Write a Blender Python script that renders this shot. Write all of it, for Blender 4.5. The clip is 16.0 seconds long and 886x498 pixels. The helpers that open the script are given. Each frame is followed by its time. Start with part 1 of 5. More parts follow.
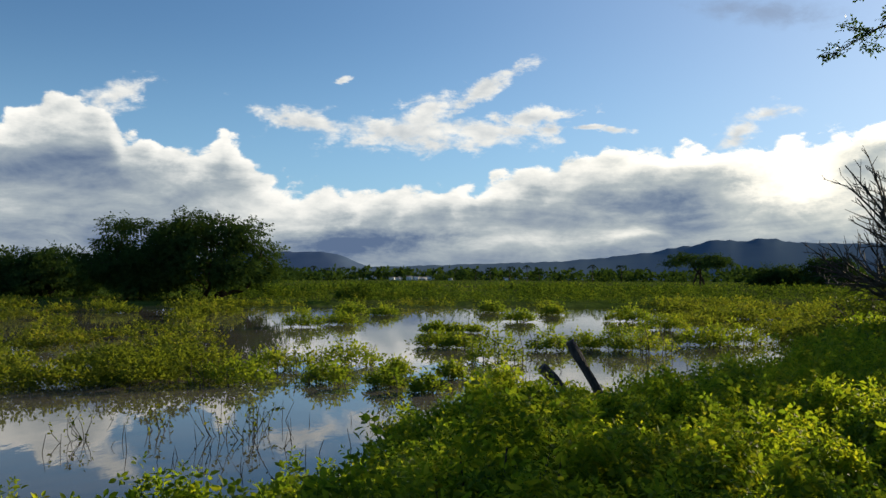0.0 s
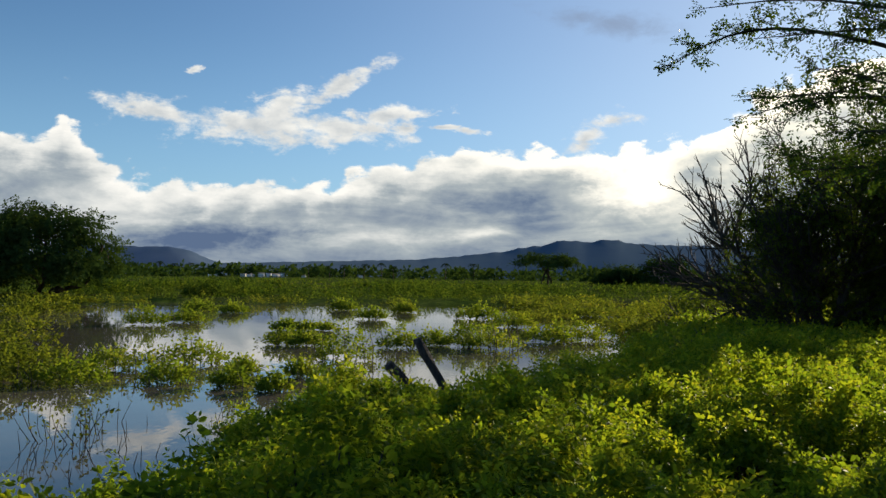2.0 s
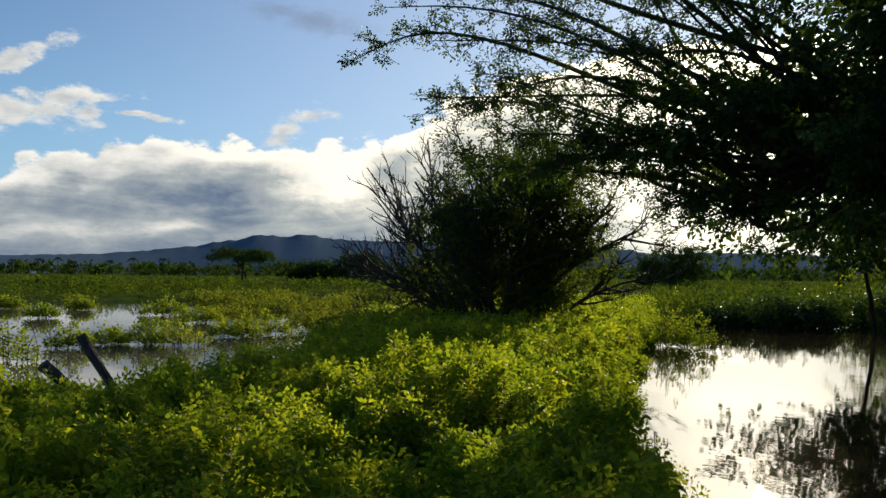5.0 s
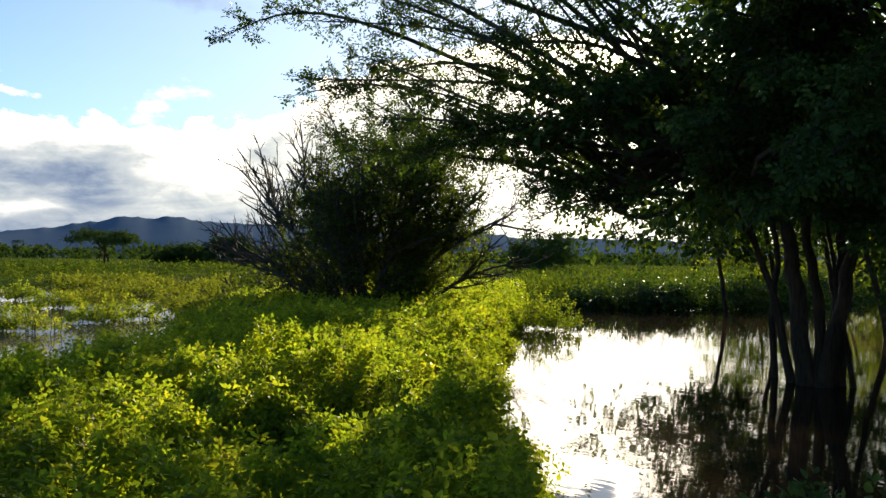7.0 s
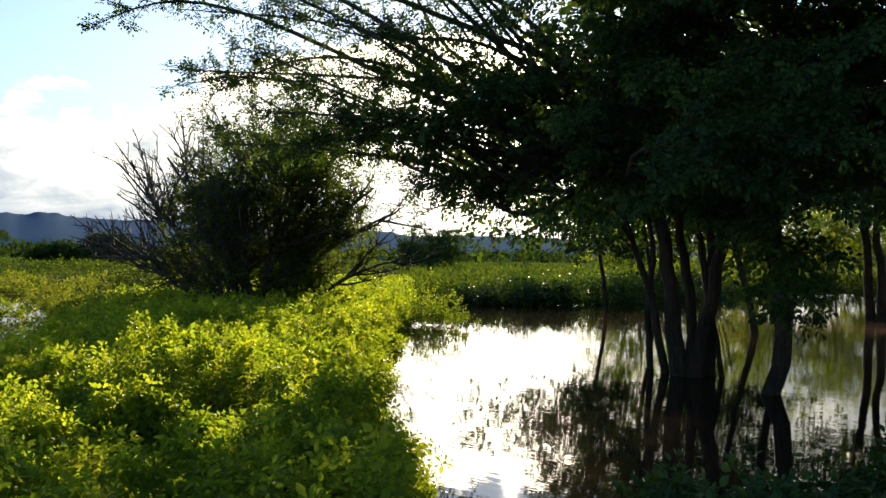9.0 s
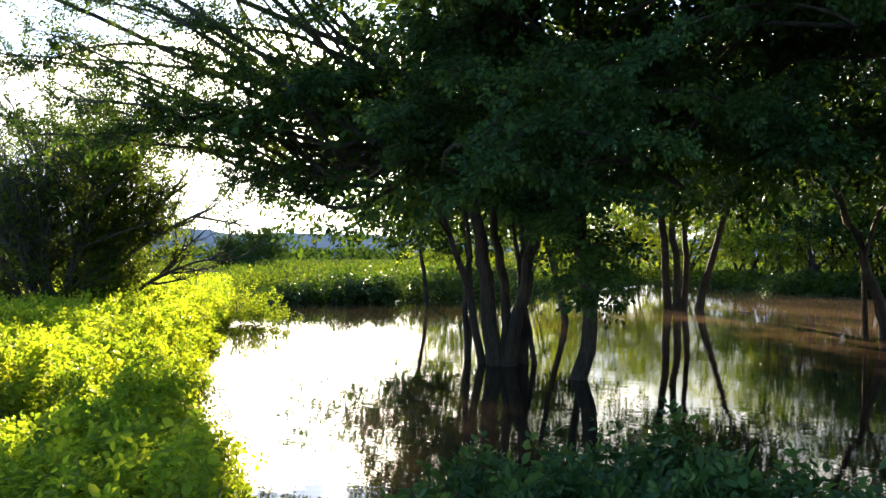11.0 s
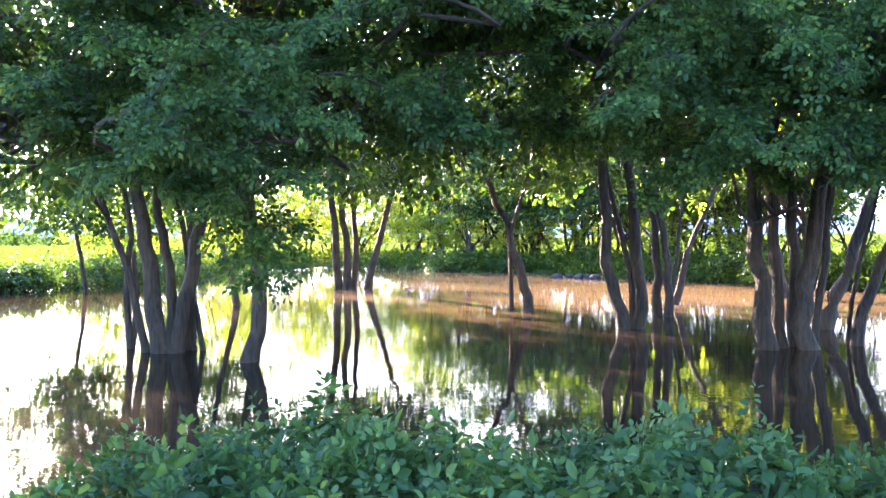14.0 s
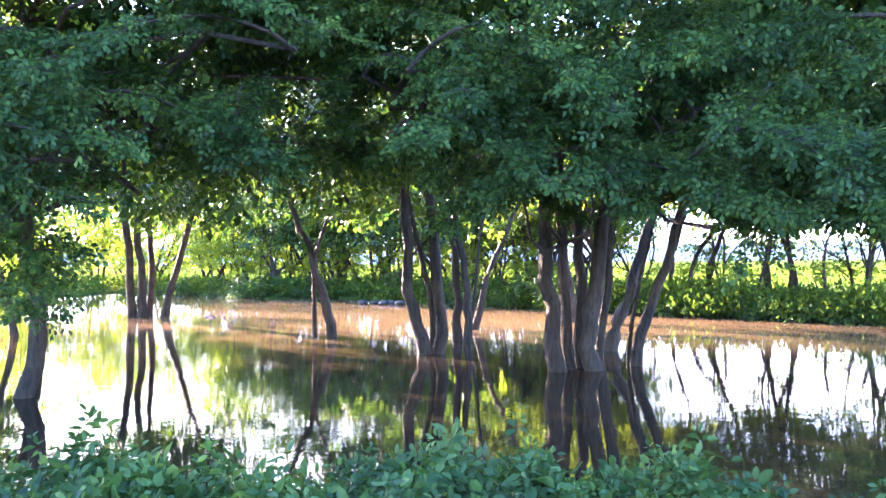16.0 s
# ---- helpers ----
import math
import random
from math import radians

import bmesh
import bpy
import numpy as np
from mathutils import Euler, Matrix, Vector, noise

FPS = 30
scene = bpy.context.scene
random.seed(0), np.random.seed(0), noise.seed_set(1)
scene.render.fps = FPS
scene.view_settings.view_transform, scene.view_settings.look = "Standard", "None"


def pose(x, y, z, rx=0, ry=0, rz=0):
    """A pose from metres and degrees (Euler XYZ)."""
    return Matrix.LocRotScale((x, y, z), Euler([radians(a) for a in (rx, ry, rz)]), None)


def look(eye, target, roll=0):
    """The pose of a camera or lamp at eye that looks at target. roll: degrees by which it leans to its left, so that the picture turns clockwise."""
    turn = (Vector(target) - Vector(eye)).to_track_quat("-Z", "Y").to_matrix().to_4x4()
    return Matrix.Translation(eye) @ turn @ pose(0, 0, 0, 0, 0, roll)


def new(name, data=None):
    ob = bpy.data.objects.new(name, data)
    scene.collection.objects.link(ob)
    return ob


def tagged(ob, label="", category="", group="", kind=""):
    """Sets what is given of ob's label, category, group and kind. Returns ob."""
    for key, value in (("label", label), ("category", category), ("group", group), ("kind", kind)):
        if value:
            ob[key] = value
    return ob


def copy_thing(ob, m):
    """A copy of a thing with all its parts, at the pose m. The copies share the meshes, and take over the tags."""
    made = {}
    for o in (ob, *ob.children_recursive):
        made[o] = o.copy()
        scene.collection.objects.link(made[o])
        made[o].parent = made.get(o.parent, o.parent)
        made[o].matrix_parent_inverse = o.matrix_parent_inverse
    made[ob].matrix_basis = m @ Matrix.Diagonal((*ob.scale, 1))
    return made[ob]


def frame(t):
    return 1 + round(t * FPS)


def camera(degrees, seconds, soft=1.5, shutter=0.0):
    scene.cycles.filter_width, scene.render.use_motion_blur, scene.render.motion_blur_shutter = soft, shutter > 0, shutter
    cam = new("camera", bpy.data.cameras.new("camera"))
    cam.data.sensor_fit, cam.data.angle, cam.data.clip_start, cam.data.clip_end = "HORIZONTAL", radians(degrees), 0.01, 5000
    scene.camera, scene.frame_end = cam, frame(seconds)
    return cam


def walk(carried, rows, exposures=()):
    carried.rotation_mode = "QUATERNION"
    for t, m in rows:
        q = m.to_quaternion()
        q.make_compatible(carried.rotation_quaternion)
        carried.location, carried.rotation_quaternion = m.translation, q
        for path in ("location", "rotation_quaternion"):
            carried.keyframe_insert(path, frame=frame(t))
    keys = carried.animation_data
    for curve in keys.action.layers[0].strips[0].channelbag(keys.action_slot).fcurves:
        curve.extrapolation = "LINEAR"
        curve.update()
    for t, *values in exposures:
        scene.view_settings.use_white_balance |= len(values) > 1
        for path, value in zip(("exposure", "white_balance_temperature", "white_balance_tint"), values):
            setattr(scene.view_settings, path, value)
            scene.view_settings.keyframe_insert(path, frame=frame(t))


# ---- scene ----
cam = camera(54.0, 16.0, soft=1.45)
PATH = [
    (0, (0.006, -0.004, 2.108), (0.006, 9.990, 2.449), 0.30),
    (0.5, (0.026, 0.001, 2.108), (0.382, 9.989, 2.451), 0.45),
    (1, (0.046, 0.006, 2.107), (0.801, 9.971, 2.464), 0.60),
    (1.5, (0.066, 0.011, 2.107), (1.257, 9.934, 2.452), 0.67),
    (2, (0.086, 0.016, 2.106), (1.745, 9.872, 2.435), 0.77),
    (2.5, (0.106, 0.021, 2.106), (2.290, 9.774, 2.419), 0.87),
    (3, (0.146, 0.025, 2.097), (2.909, 9.632, 2.379), 0.83),
    (3.5, (0.187, 0.029, 2.088), (3.433, 9.482, 2.407), 0.88),
    (4, (0.228, 0.033, 2.078), (3.962, 9.303, 2.436), 1.24),
    (4.5, (0.269, 0.037, 2.069), (4.494, 9.094, 2.410), 0.91),
    (5, (0.310, 0.041, 2.060), (5.210, 8.753, 2.366), 0.49),
    (5.2, (0.313, 0.038, 2.060), (5.433, 8.623, 2.342), 0.56),
    (7.5, (0.349, 0.011, 2.059), (6.624, 7.797, 2.159), 0.61),
    (8, (0.357, 0.005, 2.059), (6.843, 7.616, 2.131), 0.54),
    (8.5, (0.365, -0.011, 2.049), (7.127, 7.356, 2.145), 0.49),
    (8.7, (0.369, -0.018, 2.045), (7.244, 7.243, 2.148), 0.55),
    (10.8, (0.404, -0.087, 2.005), (8.640, 5.583, 2.142), -0.01),
    (11, (0.407, -0.089, 2.002), (8.748, 5.426, 2.099), -0.03),
    (11.5, (0.413, -0.093, 1.996), (9.060, 4.929, 1.946), -0.45),
    (12, (0.419, -0.097, 1.989), (9.344, 4.411, 1.847), -0.47),
    (12.5, (0.426, -0.101, 1.982), (9.615, 3.839, 1.797), -0.22),
    (13, (0.432, -0.105, 1.976), (9.801, 3.384, 1.756), -0.08),
    (13.5, (0.435, -0.134, 1.975), (9.997, 2.784, 1.783), -0.54),
    (14, (0.437, -0.164, 1.974), (10.209, 1.956, 1.849), -0.73),
    (14.5, (0.440, -0.193, 1.974), (10.329, 1.288, 1.915), -0.76),
    (15, (0.442, -0.222, 1.973), (10.400, 0.695, 2.006), -0.90),
    (15.5, (0.445, -0.252, 1.972), (10.440, 0.055, 2.099), -0.60),
    (16, (0.448, -0.281, 1.972), (10.446, -0.345, 2.129), -0.46),
]
walk(cam, [(t, look(eye, target, roll)) for t, eye, target, roll in PATH],
     exposures=[(0.0, 0.2, 6700, 10), (2.5, 0.12, 6700, 10), (4.0, 0.02, 6700, 10), (5.2, 0.05, 6750, 11), (7.3, 0.88, 6950, 14), (8.7, 0.95, 6950, 14),
                (10.8, 2.1, 6900, 15), (11.5, 2.7, 6800, 16), (12.5, 3.55, 6600, 19), (14.0, 4.8, 6150, 32), (14.5, 5.06, 5900, 35), (16.0, 5.06, 5900, 35)])

# ---- sky and sun ----
SUN_AZ, SUN_EL = 49.5, 14.2


class Val:
    """A socket of the node tree of the sky, with sums written as sums."""
    tree = None

    def __init__(self, s):
        self.s = s

    @staticmethod
    def do(op, *args, clamp=False):
        n = Val.tree.nodes.new("ShaderNodeMath")
        n.operation, n.use_clamp = op, clamp
        for i, a in enumerate(args):
            if isinstance(a, Val):
                Val.tree.links.new(a.s, n.inputs[i])
            else:
                n.inputs[i].default_value = a
        return Val(n.outputs[0])

    def __add__(self, o): return Val.do("ADD", self, o)
    def __sub__(self, o): return Val.do("SUBTRACT", self, o)
    def __rsub__(self, o): return Val.do("SUBTRACT", o, self)
    def __mul__(self, o): return Val.do("MULTIPLY", self, o)
    def __truediv__(self, o): return Val.do("DIVIDE", self, o)
    def __radd__(self, o): return Val.do("ADD", self, o)
    def __rmul__(self, o): return Val.do("MULTIPLY", self, o)

    def sat(self): return Val.do("ADD", self, 0.0, clamp=True)
    def pow(self, k): return Val.do("POWER", self, k)

    def step(self, lo, hi):
        n = Val.tree.nodes.new("ShaderNodeMapRange")
        n.interpolation_type = "SMOOTHSTEP"
        Val.tree.links.new(self.s, n.inputs[0])
        n.inputs[1].default_value, n.inputs[2].default_value = lo, hi
        return Val(n.outputs[0])


def ramp(value, stops):
    n = Val.tree.nodes.new("ShaderNodeValToRGB")
    Val.tree.links.new(value.s, n.inputs[0])
    r = n.color_ramp
    r.interpolation = "B_SPLINE" if len(stops) > 40 else "LINEAR"
    while len(r.elements) < len(stops):
        r.elements.new(0.5)
    for e, (p, v) in zip(r.elements, stops):
        e.position, e.color = p, (v, v, v, 1) if isinstance(v, float) else (*v, 1)
    return Val(n.outputs[0])


def mix_colour(tree, f, a, b, kind="MIX"):
    n = tree.nodes.new("ShaderNodeMix")
    n.data_type, n.blend_type = "RGBA", kind
    for i, v in ((0, f), (6, a), (7, b)):
        if isinstance(v, Val):
            v = v.s
        if isinstance(v, (float, int)):
            n.inputs[i].default_value = v
        elif isinstance(v, tuple):
            n.inputs[i].default_value = (*v, 1)
        else:
            tree.links.new(v, n.inputs[i])
    return n.outputs[2]


def make_sky():
    world = bpy.data.worlds.new("sky")
    world.use_nodes = True
    scene.world = world
    tree = Val.tree = world.node_tree
    nodes, links = tree.nodes, tree.links
    back = nodes["Background"]
    sky = nodes.new("ShaderNodeTexSky")
    sky.sky_type, sky.sun_disc = "NISHITA", False
    sky.sun_elevation, sky.sun_rotation = radians(SUN_EL), radians(SUN_AZ)
    sky.altitude, sky.air_density, sky.dust_density, sky.ozone_density = 300, 1.0, 0.6, 2.5
    coord = nodes.new("ShaderNodeTexCoord")
    sep = nodes.new("ShaderNodeSeparateXYZ")
    links.new(coord.outputs["Generated"], sep.inputs[0])
    x, y, z = (Val(o) for o in sep.outputs)
    az, el = Val.do("ARCTAN2", x, y), Val.do("ARCSINE", z)

    def noise_at(scale, detail, stretch, seed, rough=0.55, warp=0.0, da=0.0, de=0.0):
        comb = nodes.new("ShaderNodeCombineXYZ")
        for s, v in zip(comb.inputs, (az + da, (el + de) * stretch, az * 0.0 + seed)):
            links.new(v.s, s)
        n = nodes.new("ShaderNodeTexNoise")
        n.inputs["Scale"].default_value, n.inputs["Detail"].default_value = scale, detail
        n.inputs["Roughness"].default_value, n.inputs["Distortion"].default_value = rough, warp
        links.new(comb.outputs[0], n.inputs["Vector"])
        return (Val(n.outputs[0]) - 0.5) * 2.5

    def heads(scale, stretch, seed, da, de):
        """Rounded heads of cumulus, high in the middle of each."""
        comb = nodes.new("ShaderNodeCombineXYZ")
        warp_a, warp_e = noise_at(scale * 1.6, 3, 1.2, seed + 5, 0.5, 0.0, da, de), noise_at(scale * 1.6, 3, 1.2, seed + 9, 0.5, 0.0, da, de)
        for s, v in zip(comb.inputs, (az + da + warp_a * (0.14 / scale), (el + de) * stretch + warp_e * (0.14 / scale), az * 0.0 + seed)):
            links.new(v.s, s)
        n = nodes.new("ShaderNodeTexVoronoi")
        n.feature = "SMOOTH_F1"
        n.inputs["Scale"].default_value, n.inputs["Smoothness"].default_value = scale, 0.15
        links.new(comb.outputs[0], n.inputs["Vector"])
        return 0.4 - Val(n.outputs["Distance"])

    def field(da, de):
        """The folds of the clouds, read a little way off by da, de."""
        big = noise_at(8, 4, 1.6, 3.1, 0.5, 0.25, da, de)
        fine = noise_at(34, 8, 1.8, 7.7, 0.68, 0.2, da, de)
        lumps = heads(19, 1.5, 2.0, da, de) * 0.026 + heads(46, 1.4, 4.0, da, de) * 0.016
        return big, fine, lumps + big * 0.012 + fine * 0.015

    (big, fine, puff), (big2, fine2, puff2) = field(0.0, 0.0), field(0.007, 0.005)
    layers = noise_at(4.2, 9, 4.4, 12.3, 0.58, 0.5)
    folds = noise_at(13, 8, 2.4, 21.0, 0.6, 0.5)
    wisp = noise_at(22, 8, 2.2, 5.5, 0.6, 0.4)
    shred = noise_at(70, 6, 1.6, 15.5, 0.68, 0.2)

    # The cloud bank along the horizon: the height of its top by azimuth.
    tops = [(-1.3, .05), (-0.9, .11), (-0.62, .165), (-0.475, .172), (-0.443, .190), (-0.39, .204), (-0.365, .184), (-0.355, .160), (-0.312, .150), (-0.28, .146), (-0.246, .166), (-0.22, .142),
            (-0.20, .124), (-0.17, .112), (-0.10, .109), (0.0, .109), (0.04, .106), (0.056, .124), (0.113, .135), (0.166, .140), (0.234, .153), (0.278, .161), (0.319, .151), (0.41, .150), (0.431, .158),
            (0.473, .175), (0.55, .22), (0.7, .26), (1.6, .26), (2.2, .25), (2.6, .1)]
    lo, hi = -1.3, 2.6
    top = ramp((az - lo) / (hi - lo), [((a - lo) / (hi - lo), float(h)) for a, h in tops])
    edge = top + puff - el
    bank = edge.step(-0.001, 0.008)

    def blob(a, e, ra, re, turn, rag):
        """A loose cloud: an oval with a ragged edge."""
        c, s = math.cos(turn), math.sin(turn)
        du, dv = az - a, el - e
        p, q = (du * c + dv * s) / ra, (dv * c - du * s) / re
        r = Val.do("SQRT", p * p + q * q)
        return 1.0 - r + (wisp * 1.6 + fine * 0.9 + shred * 0.6) * rag

    streak = [blob(-0.155, .175, .075, .014, -0.2, .8), blob(-0.04, .166, .12, .024, -0.02, .7), blob(0.05, .164, .085, .020, 0.05, .7), blob(-0.02, .187, .052, .021, 0.5, .7), blob(0.04, .211, .07, .0125, 0.55, .8),
              blob(0.10, .184, .065, .010, 0.06, .9), blob(0.12, .17, .03, .009, 0.2, .9), blob(0.197, .168, .022, .0045, -0.1, 1.0), blob(-0.117, .224, .010, .003, 0.3, 1.2), blob(0.166, .172, .022, .003, 0.0, 1.0),
              blob(-0.362, .193, .045, .017, 0.55, .6), blob(0.354, .177, .036, .009, 0.1, .6), blob(0.330, .160, .036, .014, 0.7, .6)]
    thick = streak[0]
    for b in streak[1:]:
        thick = Val.do("MAXIMUM", thick, b)
    loose = thick.step(-0.15, 0.85)
    dusk = blob(0.36, .284, .075, .016, -0.15, 0.5).step(-0.3, 1.2)

    # Light and dark of the clouds: bright folds towards the sun and thin upper edges, grey layers beneath.
    relief = (puff2 - puff) * 40.0
    rim = 1.0 - (edge + folds * 0.014 + fine * 0.006).step(0.0, 0.05)
    shade = 0.56 - rim * 0.5 - layers * 0.5 - folds * 0.3 - shred * 0.05 + relief * (0.04 + rim * 0.34)
    for a, e, ra, re, turn, k in [(.235, .080, .11, .028, 0.0, .4), (-.09, .043, .14, .021, 0.03, .6), (.12, .134, .07, .007, 0.0, .35), (.45, .122, .05, .03, .6, .35), (-.40, .12, .16, .04, -.1, .12),
                                  (.385, .105, .075, .036, 0.0, -.6), (.29, .138, .08, .02, 0.0, -.35), (.06, .098, .09, .014, -.1, -.3), (.21, .051, .05, .011, .2, -.3)]:
        shade = shade + blob(a, e, ra, re, turn, 0.3).step(-0.1, 1.1) * k
    shade = shade + (0.065 - el).step(0.0, 0.06) * 0.16
    sx, sy, sz = (math.cos(radians(SUN_EL)) * math.sin(radians(SUN_AZ)), math.cos(radians(SUN_EL)) * math.cos(radians(SUN_AZ)), math.sin(radians(SUN_EL)))
    near = (x * sx + y * sy + z * sz).sat()
    cloud = ramp(shade.sat(), [(0.0, (0.93, 0.91, 0.85)), (0.25, (0.72, 0.73, 0.70)), (0.55, (0.36, 0.41, 0.44)), (0.85, (0.17, 0.225, 0.31)), (1.0, (0.10, 0.15, 0.25))])
    lit = mix_colour(tree, 1.0, cloud, mix_colour(tree, near.pow(9), (0.95, 0.97, 1.0), (1.75, 1.62, 1.35)), "MULTIPLY")
    veil = mix_colour(tree, 1.0, lit, mix_colour(tree, near.pow(70), (0.0, 0.0, 0.0), (3.2, 2.9, 2.3)), "ADD")
    loose_tint = mix_colour(tree, (thick * 0.35 + relief * 0.4 - folds * 0.4 - wisp * 0.3 - shred * 0.25 + 0.22).sat(), (0.90, 0.90, 0.86), (0.36, 0.42, 0.48))
    clear = mix_colour(tree, 1.0, sky.outputs[0], (SKY * 0.74, SKY, SKY * 1.22), "MULTIPLY")
    pale = mix_colour(tree, (0.30 - el).step(0.0, 0.3) * 0.45, clear, (0.30, 0.56, 0.85))
    hazy = mix_colour(tree, near.pow(6) * 0.60, pale, (0.55, 0.63, 0.83))
    c1 = mix_colour(tree, dusk * 0.55, hazy, (0.20, 0.24, 0.33))
    c2 = mix_colour(tree, loose, c1, loose_tint)
    c3 = mix_colour(tree, bank, c2, veil)
    links.new(c3, back.inputs[0])
    back.inputs[1].default_value = 1.0


SKY = 0.09
make_sky()
sun = new("sun", bpy.data.lights.new("sun", "SUN"))
sun.data.energy, sun.data.angle, sun.data.color = 5.0, radians(0.53), (1.0, 0.86, 0.62)
sun.matrix_world = look((math.sin(radians(SUN_AZ)) * 60, math.cos(radians(SUN_AZ)) * 60, 60 * math.tan(radians(SUN_EL))), (0, 0, 0))


# ---- materials ----
def material(name):
    m = bpy.data.materials.new(name)
    m.use_nodes = True
    return m, m.node_tree, m.node_tree.nodes["Principled BSDF"]


def noise_node(tree, scale, detail=6.0, rough=0.55, vec=None, distort=0.0):
    n = tree.nodes.new("ShaderNodeTexNoise")
    n.inputs["Scale"].default_value, n.inputs["Detail"].default_value = scale, detail
    n.inputs["Roughness"].default_value, n.inputs["Distortion"].default_value = rough, distort
    if vec is None:
        vec = tree.nodes.new("ShaderNodeNewGeometry").outputs["Position"]
    tree.links.new(vec, n.inputs["Vector"])
    return n.outputs[0]


def spread(tree, fac, stops):
    n = tree.nodes.new("ShaderNodeValToRGB")
    tree.links.new(fac, n.inputs[0])
    while len(n.color_ramp.elements) < len(stops):
        n.color_ramp.elements.new(0.5)
    for e, (p, c) in zip(n.color_ramp.elements, stops):
        e.position, e.color = p, (*c, 1)
    return n.outputs[0]


def bump(tree, bsdf, height, strength, distance):
    b = tree.nodes.new("ShaderNodeBump")
    b.inputs["Strength"].default_value, b.inputs["Distance"].default_value = strength, distance
    tree.links.new(height, b.inputs["Height"])
    tree.links.new(b.outputs[0], bsdf.inputs["Normal"])


def leaf_material(name, tints, through_light=0.45, rough=0.5, patch=0.5, shine=0.2):
    """Leaves: each one its own tint, with drifts of colour over the plant, and light that shines through."""
    m, tree, bsdf = material(name)
    geo = tree.nodes.new("ShaderNodeNewGeometry")
    drift = noise_node(tree, patch, 3.0)
    add = tree.nodes.new("ShaderNodeMath")
    add.operation = "MULTIPLY_ADD"
    add.inputs[1].default_value = 0.55
    tree.links.new(geo.outputs["Random Per Island"], add.inputs[0])
    half = tree.nodes.new("ShaderNodeMath")
    half.operation = "MULTIPLY_ADD"
    half.inputs[1].default_value, half.inputs[2].default_value = 1.1, -0.33
    tree.links.new(drift, half.inputs[0])
    tree.links.new(half.outputs[0], add.inputs[2])
    k = len(tints) - 1
    col = spread(tree, add.outputs[0], [(i / k, c) for i, c in enumerate(tints)])
    tree.links.new(col, bsdf.inputs["Base Color"])
    bsdf.inputs["Roughness"].default_value = rough
    bsdf.inputs["Specular IOR Level"].default_value = shine
    trans = tree.nodes.new("ShaderNodeBsdfTranslucent")
    warm = tree.nodes.new("ShaderNodeMix")
    warm.data_type, warm.blend_type = "RGBA", "MULTIPLY"
    warm.inputs[0].default_value = 1.0
    warm.inputs[7].default_value = (1.9, 1.75, 0.7, 1)
    tree.links.new(col, warm.inputs[6])
    tree.links.new(warm.outputs[2], trans.inputs[0])
    mixer = tree.nodes.new("ShaderNodeMixShader")
    mixer.inputs[0].default_value = through_light
    tree.links.new(bsdf.outputs[0], mixer.inputs[1])
    tree.links.new(trans.outputs[0], mixer.inputs[2])
    tree.links.new(mixer.outputs[0], tree.nodes["Material Output"].inputs[0])
    return m


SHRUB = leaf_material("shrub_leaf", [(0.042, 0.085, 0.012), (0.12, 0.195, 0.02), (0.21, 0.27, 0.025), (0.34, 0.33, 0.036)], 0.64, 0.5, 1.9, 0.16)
# Bank shrub leaf with bluish shade put into its colour.
SHRUB_SHADED = leaf_material("shaded_shrub_leaf", [(0.010, 0.03, 0.010), (0.027, 0.064, 0.018), (0.052, 0.102, 0.027), (0.13, 0.185, 0.044)], 0.35, 0.5, 1.2)
MARSH = leaf_material("marsh_leaf", [(0.03, 0.05, 0.012), (0.075, 0.105, 0.018), (0.12, 0.15, 0.024), (0.165, 0.15, 0.032)], 0.5, rough=0.8, patch=0.25, shine=0.03)
ISLE = leaf_material("island_leaf", [(0.045, 0.085, 0.014), (0.09, 0.145, 0.02), (0.15, 0.20, 0.028), (0.21, 0.22, 0.04)], 0.55, 0.7, 0.5, 0.05)
FIELD = leaf_material("field_leaf", [(0.018, 0.036, 0.009), (0.048, 0.088, 0.015), (0.09, 0.135, 0.022), (0.15, 0.17, 0.034)], 0.3, 0.95, patch=0.12, shine=0.0)
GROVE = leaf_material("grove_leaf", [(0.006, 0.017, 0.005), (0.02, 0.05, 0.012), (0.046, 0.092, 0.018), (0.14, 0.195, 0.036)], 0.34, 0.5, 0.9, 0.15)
# Far bank foliage with sunlit yellow put into the leaf colour.
BANK_SUNLIT = leaf_material("sunlit_bank_leaf", [(0.06, 0.10, 0.016), (0.10, 0.15, 0.02), (0.15, 0.20, 0.026), (0.20, 0.22, 0.034)], 0.55, 0.6, 0.2, 0.06)
THORN = leaf_material("thorn_leaf", [(0.028, 0.052, 0.011), (0.066, 0.105, 0.017), (0.14, 0.175, 0.024)], 0.5, 0.55, 0.8, 0.1)
FAR_LEAF = leaf_material("far_leaf", [(0.02, 0.045, 0.014), (0.035, 0.065, 0.02), (0.05, 0.085, 0.024)], 0.25, 0.95, 0.1, 0.0)


def bark_material(name, a, b, scale=9.0):
    m, tree, bsdf = material(name)
    geo = tree.nodes.new("ShaderNodeNewGeometry")
    mp = tree.nodes.new("ShaderNodeMapping")
    mp.inputs["Scale"].default_value = (1, 1, 0.16)
    tree.links.new(geo.outputs["Position"], mp.inputs[0])
    n = noise_node(tree, scale, 8, 0.65, mp.outputs[0], 0.4)
    big = noise_node(tree, 1.6, 4)
    mixed = tree.nodes.new("ShaderNodeMix")
    mixed.data_type = "FLOAT"
    mixed.inputs[0].default_value = 0.4
    tree.links.new(n, mixed.inputs[2])
    tree.links.new(big, mixed.inputs[3])
    tree.links.new(spread(tree, mixed.outputs[0], [(0.38, a), (0.64, b)]), bsdf.inputs["Base Color"])
    bsdf.inputs["Roughness"].default_value = 0.9
    bump(tree, bsdf, n, 1.0, 0.06)
    return m


